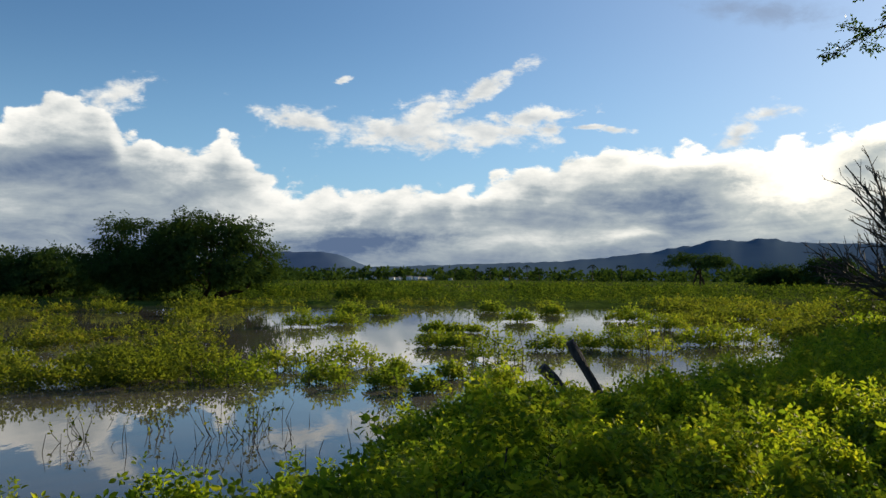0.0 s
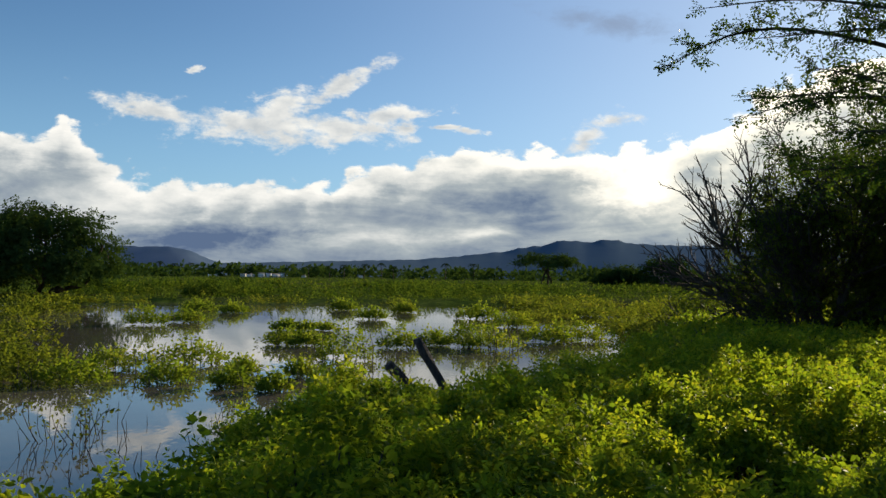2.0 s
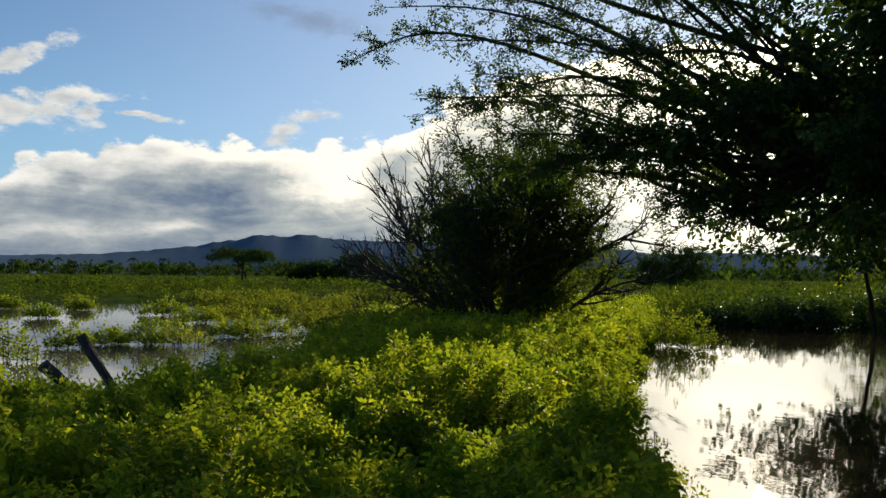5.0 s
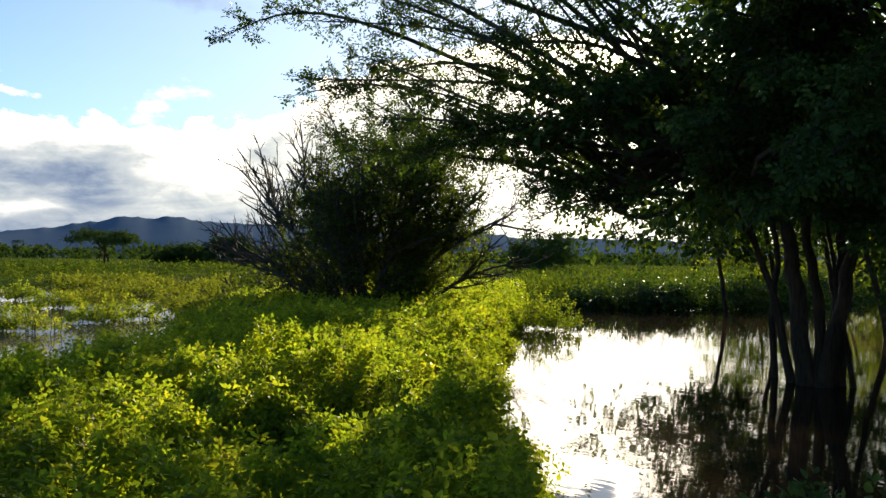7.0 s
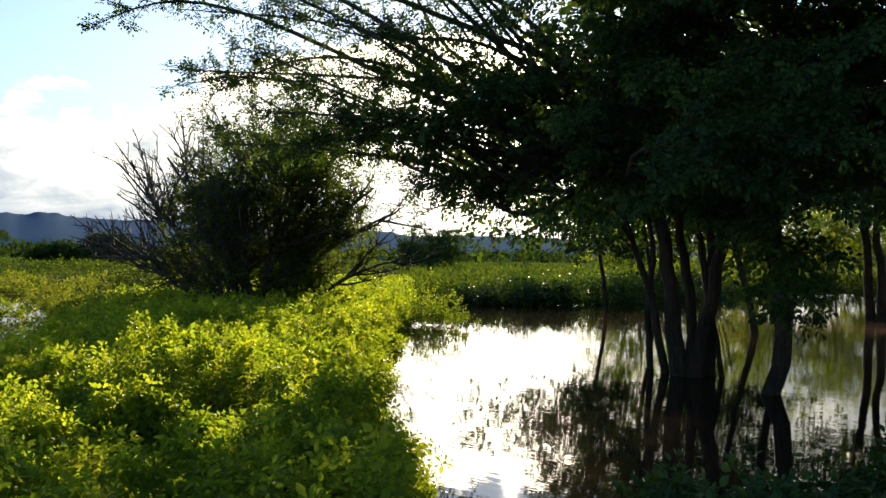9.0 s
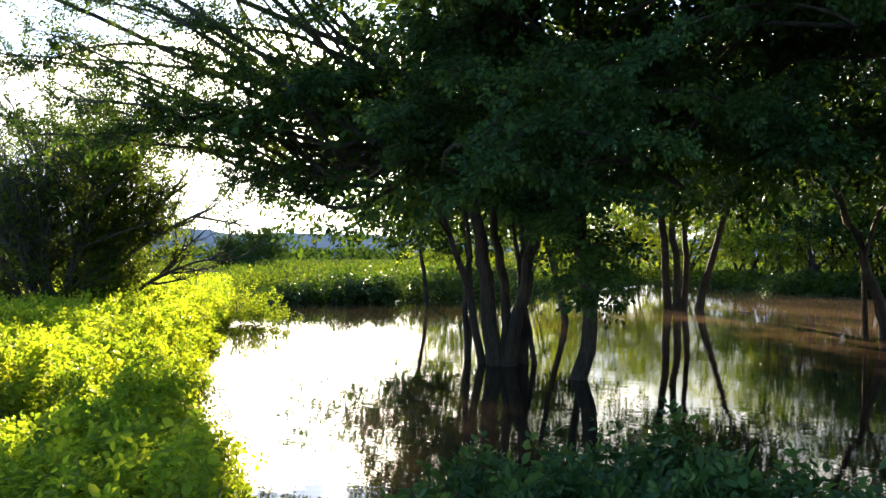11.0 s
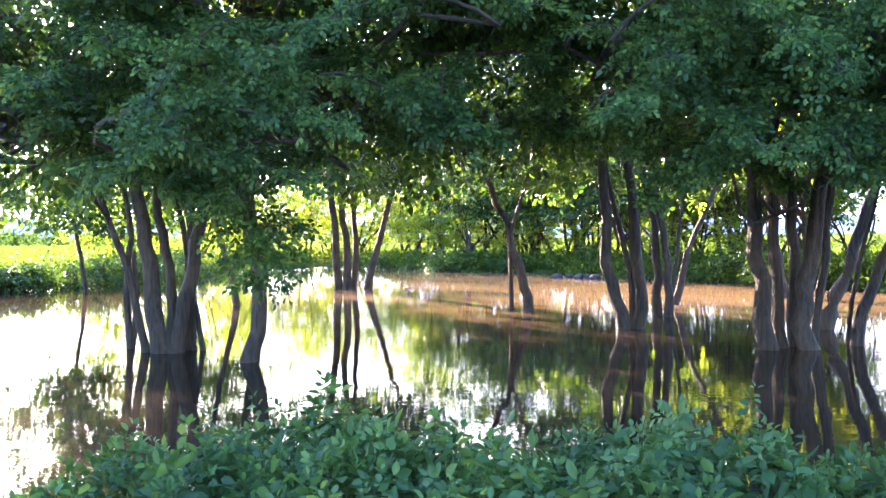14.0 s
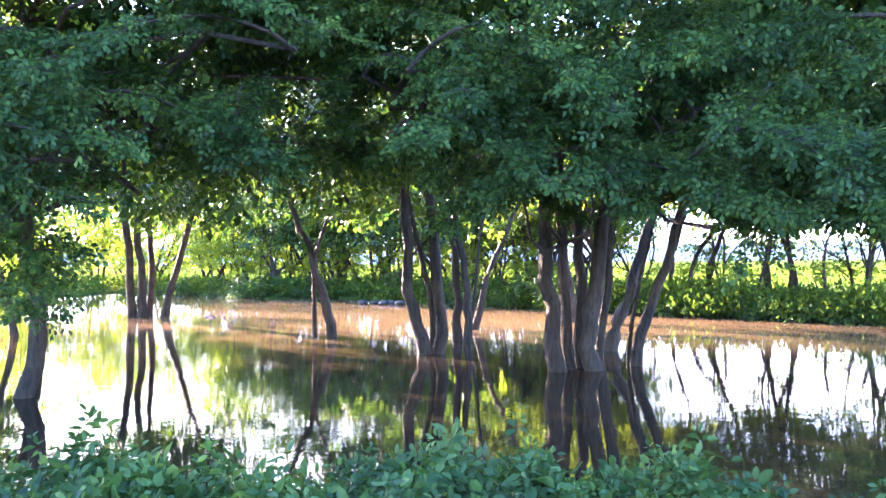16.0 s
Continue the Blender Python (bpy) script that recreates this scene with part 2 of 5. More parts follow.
BARK = bark_material("bark", (0.009, 0.0055, 0.003), (0.078, 0.047, 0.024), 20.0)
TWIG = bark_material("twig_bark", (0.028, 0.025, 0.018), (0.095, 0.082, 0.06))
POST = bark_material("post_wood", (0.03, 0.026, 0.022), (0.12, 0.10, 0.085), 30.0)


def water_material():
    m, tree, bsdf = material("water")
    bsdf.inputs["Roughness"].default_value = 0.015
    bsdf.inputs["IOR"].default_value = 1.33
    # Light put into the silt colour: sunlit tan strip, dark grove shade, pale pond.
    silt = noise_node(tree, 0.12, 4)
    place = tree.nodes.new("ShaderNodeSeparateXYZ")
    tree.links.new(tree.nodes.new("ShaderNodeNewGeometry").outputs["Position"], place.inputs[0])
    sun_strip = tree.nodes.new("ShaderNodeMapRange")
    sun_strip.interpolation_type = "SMOOTHSTEP"
    tree.links.new(place.outputs[0], sun_strip.inputs[0])
    sun_strip.inputs[1].default_value, sun_strip.inputs[2].default_value = 16.0, 30.0
    strip_edge = tree.nodes.new("ShaderNodeMapRange")
    strip_edge.interpolation_type = "SMOOTHSTEP"
    tree.links.new(place.outputs[1], strip_edge.inputs[0])
    strip_edge.inputs[1].default_value, strip_edge.inputs[2].default_value = 20.0, 8.0
    tree.links.new(strip_edge.outputs[0], sun_strip.inputs[4])
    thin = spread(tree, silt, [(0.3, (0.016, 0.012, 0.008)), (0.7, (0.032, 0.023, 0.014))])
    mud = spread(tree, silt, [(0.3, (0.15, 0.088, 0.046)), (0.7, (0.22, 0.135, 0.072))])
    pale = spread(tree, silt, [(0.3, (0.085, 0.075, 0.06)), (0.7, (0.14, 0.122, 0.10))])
    # Paler base colour over the open pond brightens what it mirrors.
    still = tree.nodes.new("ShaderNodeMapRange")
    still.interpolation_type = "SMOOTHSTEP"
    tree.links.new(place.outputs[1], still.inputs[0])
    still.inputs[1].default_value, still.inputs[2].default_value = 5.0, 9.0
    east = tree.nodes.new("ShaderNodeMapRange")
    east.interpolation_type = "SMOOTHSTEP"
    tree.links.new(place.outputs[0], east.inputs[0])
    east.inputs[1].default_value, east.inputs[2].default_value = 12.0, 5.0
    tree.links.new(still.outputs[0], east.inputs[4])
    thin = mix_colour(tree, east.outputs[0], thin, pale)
    tree.links.new(mix_colour(tree, sun_strip.outputs[0], thin, mud), bsdf.inputs["Base Color"])
    geo = tree.nodes.new("ShaderNodeNewGeometry")
    mp = tree.nodes.new("ShaderNodeMapping")
    mp.inputs["Scale"].default_value, mp.inputs["Rotation"].default_value = (1.0, 0.45, 1.0), (0, 0, radians(25))
    tree.links.new(geo.outputs["Position"], mp.inputs[0])
    small, wide = noise_node(tree, 5.0, 3, 0.5, mp.outputs[0]), noise_node(tree, 0.7, 2, 0.5, mp.outputs[0])
    both = tree.nodes.new("ShaderNodeMath")
    both.operation = "MULTIPLY_ADD"
    both.inputs[1].default_value = 2.5
    tree.links.new(wide, both.inputs[0])
    tree.links.new(small, both.inputs[2])
    bump(tree, bsdf, both.outputs[0], 0.11, 0.012)
    return m


def ground_material():
    m, tree, bsdf = material("ground")
    a, b, c = noise_node(tree, 0.05, 6), noise_node(tree, 0.9, 8, 0.65), noise_node(tree, 9.0, 6)
    green = spread(tree, b, [(0.3, (0.035, 0.055, 0.012)), (0.55, (0.075, 0.115, 0.02)), (0.75, (0.12, 0.15, 0.035))])
    straw = spread(tree, c, [(0.3, (0.05, 0.04, 0.022)), (0.7, (0.10, 0.11, 0.035))])
    f = spread(tree, a, [(0.45, (0, 0, 0)), (0.68, (1, 1, 1))])
    # Leaf litter coloured dark for shade between the bank shrubs, green sward further out.
    dist = tree.nodes.new("ShaderNodeVectorMath")
    dist.operation = "LENGTH"
    tree.links.new(tree.nodes.new("ShaderNodeNewGeometry").outputs["Position"], dist.inputs[0])
    out = tree.nodes.new("ShaderNodeMapRange")
    tree.links.new(dist.outputs["Value"], out.inputs[0])
    out.inputs[1].default_value, out.inputs[2].default_value = 22.0, 44.0
    litter = spread(tree, c, [(0.3, (0.012, 0.01, 0.006)), (0.7, (0.045, 0.04, 0.018))])
    tree.links.new(mix_colour(tree, out.outputs[0], litter, mix_colour(tree, f, green, straw)), bsdf.inputs["Base Color"])
    bsdf.inputs["Roughness"].default_value, bsdf.inputs["Specular IOR Level"].default_value = 1.0, 0.0
    bump(tree, bsdf, b, 1.0, 0.25)
    return m


def hill_material(name, a, b):
    m, tree, bsdf = material(name)
    n = noise_node(tree, 0.004, 8, 0.6)
    tree.links.new(spread(tree, n, [(0.35, a), (0.65, b)]), bsdf.inputs["Base Color"])
    bsdf.inputs["Roughness"].default_value, bsdf.inputs["Specular IOR Level"].default_value = 1.0, 0.0
    return m


def plain(name, a, b, scale, rough=0.8):
    m, tree, bsdf = material(name)
    tree.links.new(spread(tree, noise_node(tree, scale, 6), [(0.3, a), (0.7, b)]), bsdf.inputs["Base Color"])
    bsdf.inputs["Roughness"].default_value = rough
    return m


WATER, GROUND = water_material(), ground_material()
# Blue distance haze is put into the base colours of both ranges.
HILL, HILL_FAR = hill_material("hazy_hillside", (0.10, 0.15, 0.205), (0.12, 0.17, 0.215)), hill_material("hazy_far_range", (0.09, 0.14, 0.22), (0.12, 0.17, 0.25))
STONE = plain("stone", (0.02, 0.018, 0.016), (0.075, 0.068, 0.06), 8.0, 0.95)
WALL, ROOF, GLASS = plain("white_wall", (0.62, 0.6, 0.56), (0.8, 0.78, 0.74), 0.6), plain("roof_sheet", (0.28, 0.2, 0.17), (0.42, 0.36, 0.32), 0.4, 0.6), plain("dark_window", (0.03, 0.035, 0.04), (0.06, 0.065, 0.07), 1.0, 0.2)


# ---- geometry helpers ----
rng = np.random.default_rng(7)


def polar(az, far, z=0.0):
    """A place by its bearing (degrees, clockwise from +y) and distance from the start of the walk."""
    return np.stack([np.sin(np.radians(az)) * far, np.cos(np.radians(az)) * far, np.broadcast_to(z, np.shape(far)) * 1.0], -1)


def unit(v):
    return v / np.maximum(np.linalg.norm(v, axis=-1, keepdims=True), 1e-9)


def raw_mesh(name, verts, faces, sides, smooth=False):
    """A mesh from numpy arrays of faces that all have the same number of sides."""
    me = bpy.data.meshes.new(name)
    me.vertices.add(len(verts))
    me.vertices.foreach_set("co", np.asarray(verts, np.float32).ravel())
    me.loops.add(len(faces) * sides)
    me.loops.foreach_set("vertex_index", np.asarray(faces, np.int32).ravel())
    me.polygons.add(len(faces))
    me.polygons.foreach_set("loop_start", np.arange(0, len(faces) * sides, sides, dtype=np.int32))
    me.polygons.foreach_set("loop_total", np.full(len(faces), sides, np.int32))
    if smooth:
        me.polygons.foreach_set("use_smooth", np.ones(len(faces), bool))
    me.update(calc_edges=True)
    return me


def mesh_part(name, me, mat, parent=None, label=""):
    me.materials.append(mat)
    ob = new(name, me)
    if parent is not None:
        ob.parent = parent
    return tagged(ob, label)


def thing(name, label, category, place=(0, 0, 0), group="", kind=""):
    ob = new(name)
    ob.location = place
    return tagged(ob, label, category, group, kind)


def leaf_arrays(base, along, normal, length, width, fine=False):
    """Leaves with a fold along the midrib: base points, directions, normals and sizes."""
    along = unit(along)
    side = unit(np.cross(along, normal))
    up = np.cross(side, along)
    L, W = length[:, None], width[:, None]
    n = len(base)
    if fine:
        v = np.stack([base, base + along * L * .35 + side * W * .42 + up * W * .12, base + along * L * .7 + side * W * .38 + up * W * .08 - up * L * .04,
                      base + along * L - up * L * .12, base + along * L * .7 - side * W * .38 + up * W * .08 - up * L * .04, base + along * L * .35 - side * W * .42 + up * W * .12], 1)
        f = np.array([[0, 1, 2, 3], [0, 3, 4, 5]])
        f = (np.arange(n) * 6)[:, None, None] + f
        return v.reshape(-1, 3), f.reshape(-1, 4)
    v = np.stack([base, base + along * L * .55 + side * W * .5 + up * W * .12, base + along * L - up * L * .1, base + along * L * .55 - side * W * .5 + up * W * .12], 1)
    return v.reshape(-1, 3), (np.arange(n) * 4)[:, None] + np.arange(4)


def join(parts):
    verts, faces, at = [], [], 0
    for v, f in parts:
        verts.append(v)
        faces.append(f + at)
        at += len(v)
    return np.concatenate(verts), np.concatenate(faces)


def sprigs(origin, axis, length, leaf, pairs=3, fine=False, droop=0.25, face=(0, 0, 1.0)):
    """Sprays of paired leaflets along a stalk, with one at the tip."""
    n = len(origin)
    axis = unit(axis)
    ref = unit(rng.normal(size=(n, 3)) * 0.35 + face)
    side = unit(np.cross(axis, ref) + 1e-6)
    nor = np.cross(side, axis)
    nor = np.where((nor * face).sum(-1, keepdims=True) < 0, -nor, nor)
    out = []
    for k in range(pairs + 1):
        t = (k + 0.7) / (pairs + 0.7)
        p = origin + axis * (length * t)[:, None]
        for s in ((1, -1) if k < pairs else (0,)):
            d = side * s + axis * (0.55 if s else 1.0) + rng.normal(size=(n, 3)) * 0.18 - np.array([0, 0, droop])
            size = leaf * rng.uniform(0.75, 1.2, n) * (0.8 + 0.35 * t)
            out.append(leaf_arrays(p, d, nor + rng.normal(size=(n, 3)) * 0.3, size, size * rng.uniform(.48, .62, n), fine))
    return join(out)


def tube_arrays(path, radii, sides=7, flute=0.0):
    """A tapered, bent branch along a path of points; flute: how deep its ribs run."""
    path, radii = np.asarray(path, float), np.asarray(radii, float)
    tangent = unit(np.gradient(path, axis=0))
    ref = np.where(np.abs(tangent[:, 2:]) > 0.9, np.array([[1.0, 0, 0]]), np.array([[0, 0, 1.0]]))
    a = unit(np.cross(tangent, ref))
    b = np.cross(tangent, a)
    ang = np.linspace(0, 2 * np.pi, sides, endpoint=False)
    ring = a[:, None] * np.cos(ang)[None, :, None] + b[:, None] * np.sin(ang)[None, :, None]
    rib = np.ones((len(path), sides))
    if flute:
        turn = np.linspace(0, rng.uniform(0.5, 1.6), len(path))[:, None]
        rib += flute * (np.sin(3 * ang + turn + rng.uniform(0, 6)) + 0.6 * np.sin(5 * ang - turn * 1.7 + rng.uniform(0, 6))) + rng.normal(size=rib.shape) * flute * 0.25
    v = path[:, None] + ring * (radii[:, None] * rib)[:, :, None]
    n = len(path)
    i, j = np.meshgrid(np.arange(n - 1), np.arange(sides), indexing="ij")
    k = (j + 1) % sides
    f = np.stack([i * sides + j, i * sides + k, (i + 1) * sides + k, (i + 1) * sides + j], -1).reshape(-1, 4)
    return v.reshape(-1, 3), f


def bent(a, b, bend=0.12, steps=6, sag=0.0):
    """A crooked line from a to b."""
    a, b = np.asarray(a, float), np.asarray(b, float)
    t = np.linspace(0, 1, steps)[:, None]
    L = np.linalg.norm(b - a)
    p1, p2 = rng.normal(size=3) * L * bend, rng.normal(size=3) * L * bend * 0.5
    return a + (b - a) * t + np.sin(np.pi * t) * p1 + np.sin(2 * np.pi * t) * p2 + np.array([0, 0, sag * L]) * np.sin(np.pi * t)


def wave(x, y, scale, seed=0.0):
    """Smooth noise over the plan, about -1 to 1, from sums of sines."""
    s = np.zeros(np.shape(x))
    r = np.random.default_rng(int(seed * 10) + 3)
    for k in range(7):
        a, p, f = r.uniform(0, 2 * np.pi), r.uniform(0, 2 * np.pi), (0.6 + 0.45 * k) / scale
        s = s + np.sin((x * np.cos(a) + y * np.sin(a)) * f * 2 * np.pi + p) / (1 + 0.35 * k)
    return s / 2.6


# ---- lie of the land: where water begins and ends, by bearing ----
NEAR = np.array([(-180, 900), (-101, 900), (-100, 30), (-70, 9), (-40, 5.2), (-27, 5.0), (-13, 5.0), (-8, 5.5), (-3, 7.3), (4, 9.2), (13, 10.2), (19, 12), (22, 15.5),
                 (24.5, 23), (27, 34), (29, 60), (30, 900), (39.6, 900), (40.6, 10.5), (42, 8), (44, 5.9), (46.5, 4.6), (48, 3.4), (57, 3.4), (59.5, 4.6), (63, 5.0), (90, 4.9), (120, 4.9), (150, 7), (165, 30), (166, 900), (180, 900)], float)
FAR = np.array([(-180, 901), (-100, 60), (-60, 58), (-30, 58), (-21, 68), (-11, 66), (-3, 66), (11, 68), (20, 74), (29, 78), (30, 902), (39.6, 902), (40.6, 13.5), (41.3, 17), (41.9, 25), (42.6, 33),
                (43.6, 48), (46, 40), (51, 42), (56, 45), (63, 57), (70, 68), (73, 66), (78.6, 51), (84, 50), (95, 38), (106, 32.5), (117, 29.8), (140, 26), (165, 31), (166, 901), (180, 901)], float)


def shore(x, y):
    """Metres into the land (positive) or the water (negative), roughly."""
    az, far = np.degrees(np.arctan2(x, y)), np.hypot(x, y)
    wob = 0.25 * wave(x, y, 4.0, 1) * np.clip(far / 8, 0, 4)
    s = np.maximum(np.interp(az, NEAR[:, 0], NEAR[:, 1]) - far, far - np.interp(az, FAR[:, 0], FAR[:, 1])) + wob
    pool = np.hypot((far - 132) / 15, (az - 19.8) / 1.9)
    return np.minimum(s, (pool - 1) * 6)


def ground_height(x, y):
    s, far = shore(x, y), np.hypot(x, y)
    k = np.clip((s + 0.5) / 1.1, 0, 1)
    bank = 0.45 * np.exp(-(far / 4.0) ** 2)
    rise = np.clip((far - 60) / 200, 0, 1) * 0.5
    return -0.5 + (0.75 + bank + rise + 0.08 * wave(x, y, 7, 2)) * k * k * (3 - 2 * k)


def build_ground():
    az = np.concatenate([np.arange(-180, -60, 4), np.arange(-60, 130, 0.75), np.arange(130, 180, 4)])
    rad = np.concatenate([[0.01], np.geomspace(0.8, 90, 120), np.geomspace(93, 4300, 40)])
    A, R = np.meshgrid(az, rad, indexing="ij")
    p = polar(A.ravel(), R.ravel())
    p[:, 2] = ground_height(p[:, 0], p[:, 1])
    n, m = len(az), len(rad)
    i, j = np.meshgrid(np.arange(n), np.arange(m - 1), indexing="ij")
    k = (i + 1) % n
    f = np.stack([i * m + j, i * m + j + 1, k * m + j + 1, k * m + j], -1).reshape(-1, 4)
    ob = mesh_part("ground", raw_mesh("ground", p, f, 4, True), GROUND)
    tagged(ob, "flat green floodplain of grass and mud", "ground", kind="structure")
    v = polar(np.arange(-180, 180, 6.0), np.full(60, 190.0), 0.0)
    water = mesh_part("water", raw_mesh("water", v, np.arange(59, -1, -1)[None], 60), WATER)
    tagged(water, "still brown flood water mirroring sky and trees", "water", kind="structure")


build_ground()


# ---- distance: ranges, woods, town ----
def ridge(name, label, far, line, mat, depth, seed):
    """A range of hills: a folded slope that rises to a crest line given by bearing and height."""
    az = np.arange(line[0][0], line[-1][0] + 0.01, 0.25)
    crest = np.interp(az, [a for a, _ in line], [h for _, h in line])
    crest = np.convolve(np.pad(crest, 6, mode='edge'), np.hanning(15)[1:-1] / np.hanning(15).sum(), 'valid')
    rows = 14
    verts = []
    for r in range(rows):
        t = r / (rows - 1)
        p = polar(az, np.full(len(az), far + depth * t))
        fold = wave(az * 3.0, np.full(len(az), t * 2.0), 5.0, seed) * (1 - abs(2 * t - 1)) * 0.006
        rough = wave(az, np.full(len(az), 0.0), 1.6, seed + 1) * 0.03 * t ** 4 + wave(az, np.full(len(az), t), 0.5, seed + 2) * 0.02 * t ** 6
        p[:, 2] = -6 + (crest + 6) * np.clip(t ** 0.8 + fold + rough, 0, 1.2)
        verts.append(p)
    n = len(az)
    i, j = np.meshgrid(np.arange(rows - 1), np.arange(n - 1), indexing="ij")
    f = np.stack([i * n + j, i * n + j + 1, (i + 1) * n + j + 1, (i + 1) * n + j], -1).reshape(-1, 4)
    ob = mesh_part(name, raw_mesh(name, np.concatenate(verts), f, 4, True), mat)
    return tagged(ob, label, "mountain", kind="structure")


ridge("backdrop_range", "forested mountain range under low cloud, haze blue put into its colour", 2600,
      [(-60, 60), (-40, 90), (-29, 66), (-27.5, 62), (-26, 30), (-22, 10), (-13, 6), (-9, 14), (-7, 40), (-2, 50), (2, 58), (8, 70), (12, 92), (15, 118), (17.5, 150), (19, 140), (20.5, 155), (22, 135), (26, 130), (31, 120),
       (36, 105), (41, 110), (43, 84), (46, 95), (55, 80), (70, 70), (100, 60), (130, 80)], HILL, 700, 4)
ridge("backdrop_peak", "far mountain half hidden in cloud, haze blue put into its colour", 3700,
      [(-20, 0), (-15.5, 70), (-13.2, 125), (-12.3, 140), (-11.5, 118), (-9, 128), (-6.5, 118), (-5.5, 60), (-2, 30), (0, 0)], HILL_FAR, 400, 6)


def tuft_leaves(places, heights, leaf, blades=6, lean=0.5):
    """Tufts: upright leaves that fan out from the ground."""
    n = len(places)
    out = []
    for k in range(blades):
        up = unit(rng.normal(size=(n, 3)) * [lean, lean, 0.15] + [0, 0, 1.0])
        base = places + rng.normal(size=(n, 3)) * (heights * 0.3)[:, None] * [1, 1, 0] + up * (heights * rng.uniform(0.1, 0.75, n))[:, None]
        size = leaf * rng.uniform(0.7, 1.3, n)
        out.append(leaf_arrays(base, up + rng.normal(size=(n, 3)) * 0.55, rng.normal(size=(n, 3)), size, size * rng.uniform(0.35, 0.6, n)))
    return join(out)


def far_woods():
    n = 420
    az = np.concatenate([rng.uniform(-30, -11, 90), rng.uniform(-12, 60, n - 90)])
    D = rng.uniform(420, 900, n)
    D = np.where((az > -7) & (az < 6), rng.uniform(690, 950, n), D)
    D = np.where(az < -11, rng.uniform(130, 300, n), D)
    h = rng.uniform(4.5, 9.5, n) * np.clip(D / 600, 0.5, 1.2)
    parts = []
    for a, d, hh in zip(az, D, h):
        m = 46
        c = polar(a, d) + np.array([0, 0, 0.3])
        w = hh * rng.uniform(0.5, 1.1)
        q = rng.normal(size=(m, 3))
        q = unit(q) * rng.uniform(0.5, 1, (m, 1)) ** 0.5 * [w, w, hh * 0.45] + [0, 0, hh * 0.55] + c
        s = hh * rng.uniform(0.3, 0.5, m)
        parts.append(leaf_arrays(q, rng.normal(size=(m, 3)), rng.normal(size=(m, 3)), s, s * 0.7))
    ob = mesh_part("far_woods", raw_mesh("far_woods", *join(parts), 4), FAR_LEAF)
    tagged(ob, "dark line of distant trees at the foot of the hills", "woods", kind="stuff")


far_woods()


def box_arrays(lo, hi):
    (a, b, c), (d, e, f) = lo, hi
    v = np.array([(a, b, c), (d, b, c), (d, e, c), (a, e, c), (a, b, f), (d, b, f), (d, e, f), (a, e, f)], float)
    return v, np.array([(0, 3, 2, 1), (4, 5, 6, 7), (0, 1, 5, 4), (1, 2, 6, 5), (2, 3, 7, 6), (3, 0, 4, 7)])


def house(w, d, h):
    ob = thing("house", "small white-walled house far off at the edge of town", "house", group="houses of the town")
    mesh_part("wall", raw_mesh("wall", *box_arrays((-w / 2, -d / 2, -1), (w / 2, d / 2, h)), 4), WALL, ob)
    r = h + w * 0.14
    v = np.array([(-w / 2 - .4, -d / 2 - .4, h), (w / 2 + .4, -d / 2 - .4, h), (w / 2 + .4, d / 2 + .4, h), (-w / 2 - .4, d / 2 + .4, h), (-w / 2 - .4, 0, r), (w / 2 + .4, 0, r)], float)
    me = bpy.data.meshes.new("roof")
    me.from_pydata([tuple(p) for p in v], [], [(0, 1, 5, 4), (2, 3, 4, 5), (0, 4, 3), (1, 2, 5), (3, 2, 1, 0)])
    mesh_part("roof", me, ROOF, ob, "low pitched sheet roof")
    for k in range(int(w // 4)):
        x = -w / 2 + 2 + k * 4
        mesh_part("window", raw_mesh("window", *box_arrays((x - .7, -d / 2 - .06, 1.0), (x + .7, -d / 2 + .05, 2.3)), 4), GLASS, ob)
    return ob


first = house(8.5, 8, 5.2)
first.matrix_basis = pose(*polar(-2.2, 690, 0.6), 0, 0, 5)
first.scale = (0.55,) * 3
for a, d, turn, wide, high in [(-3.35, 740, -8, 0.5, 0.45), (-2.95, 650, 10, 0.4, 0.35), (-2.62, 720, 0, 0.75, 0.5), (-1.75, 660, -5, 0.45, 0.5), (-1.4, 700, 12, 0.9, 0.45), (-0.9, 760, 4, 0.5, 0.6), (-5.0, 730, 0, 0.5, 0.4), (0.5, 720, 8, 0.4, 0.35), (4.2, 700, -6, 0.35, 0.35), (-5.4, 760, 20, 0.35, 0.3)]:
    copy_thing(first, pose(*polar(a, d, 0.6), 0, 0, turn)).scale = (wide, wide, high)


# ---- trees ----
def clear_of_sun(p, wide=1.2, deep=2.4):
    """True where a leaf stands clear of the gap through which the low sun reaches the bank and the water in front of it."""
    d = p - np.array([0.38, -0.03, 0.0])
    far, az = np.hypot(d[:, 0], d[:, 1]), np.degrees(np.arctan2(d[:, 0], d[:, 1])) - SUN_AZ
    up, down = np.degrees(np.arctan2(p[:, 2] - 2.04, far)) - SUN_EL, np.degrees(np.arctan2(p[:, 2] + 2.04, far)) - SUN_EL
    return (np.hypot(az * 0.97, up) > wide * rng.uniform(0.6, 1.3, len(p))) & (np.hypot(az * 0.97, down) > deep * rng.uniform(0.6, 1.3, len(p)))


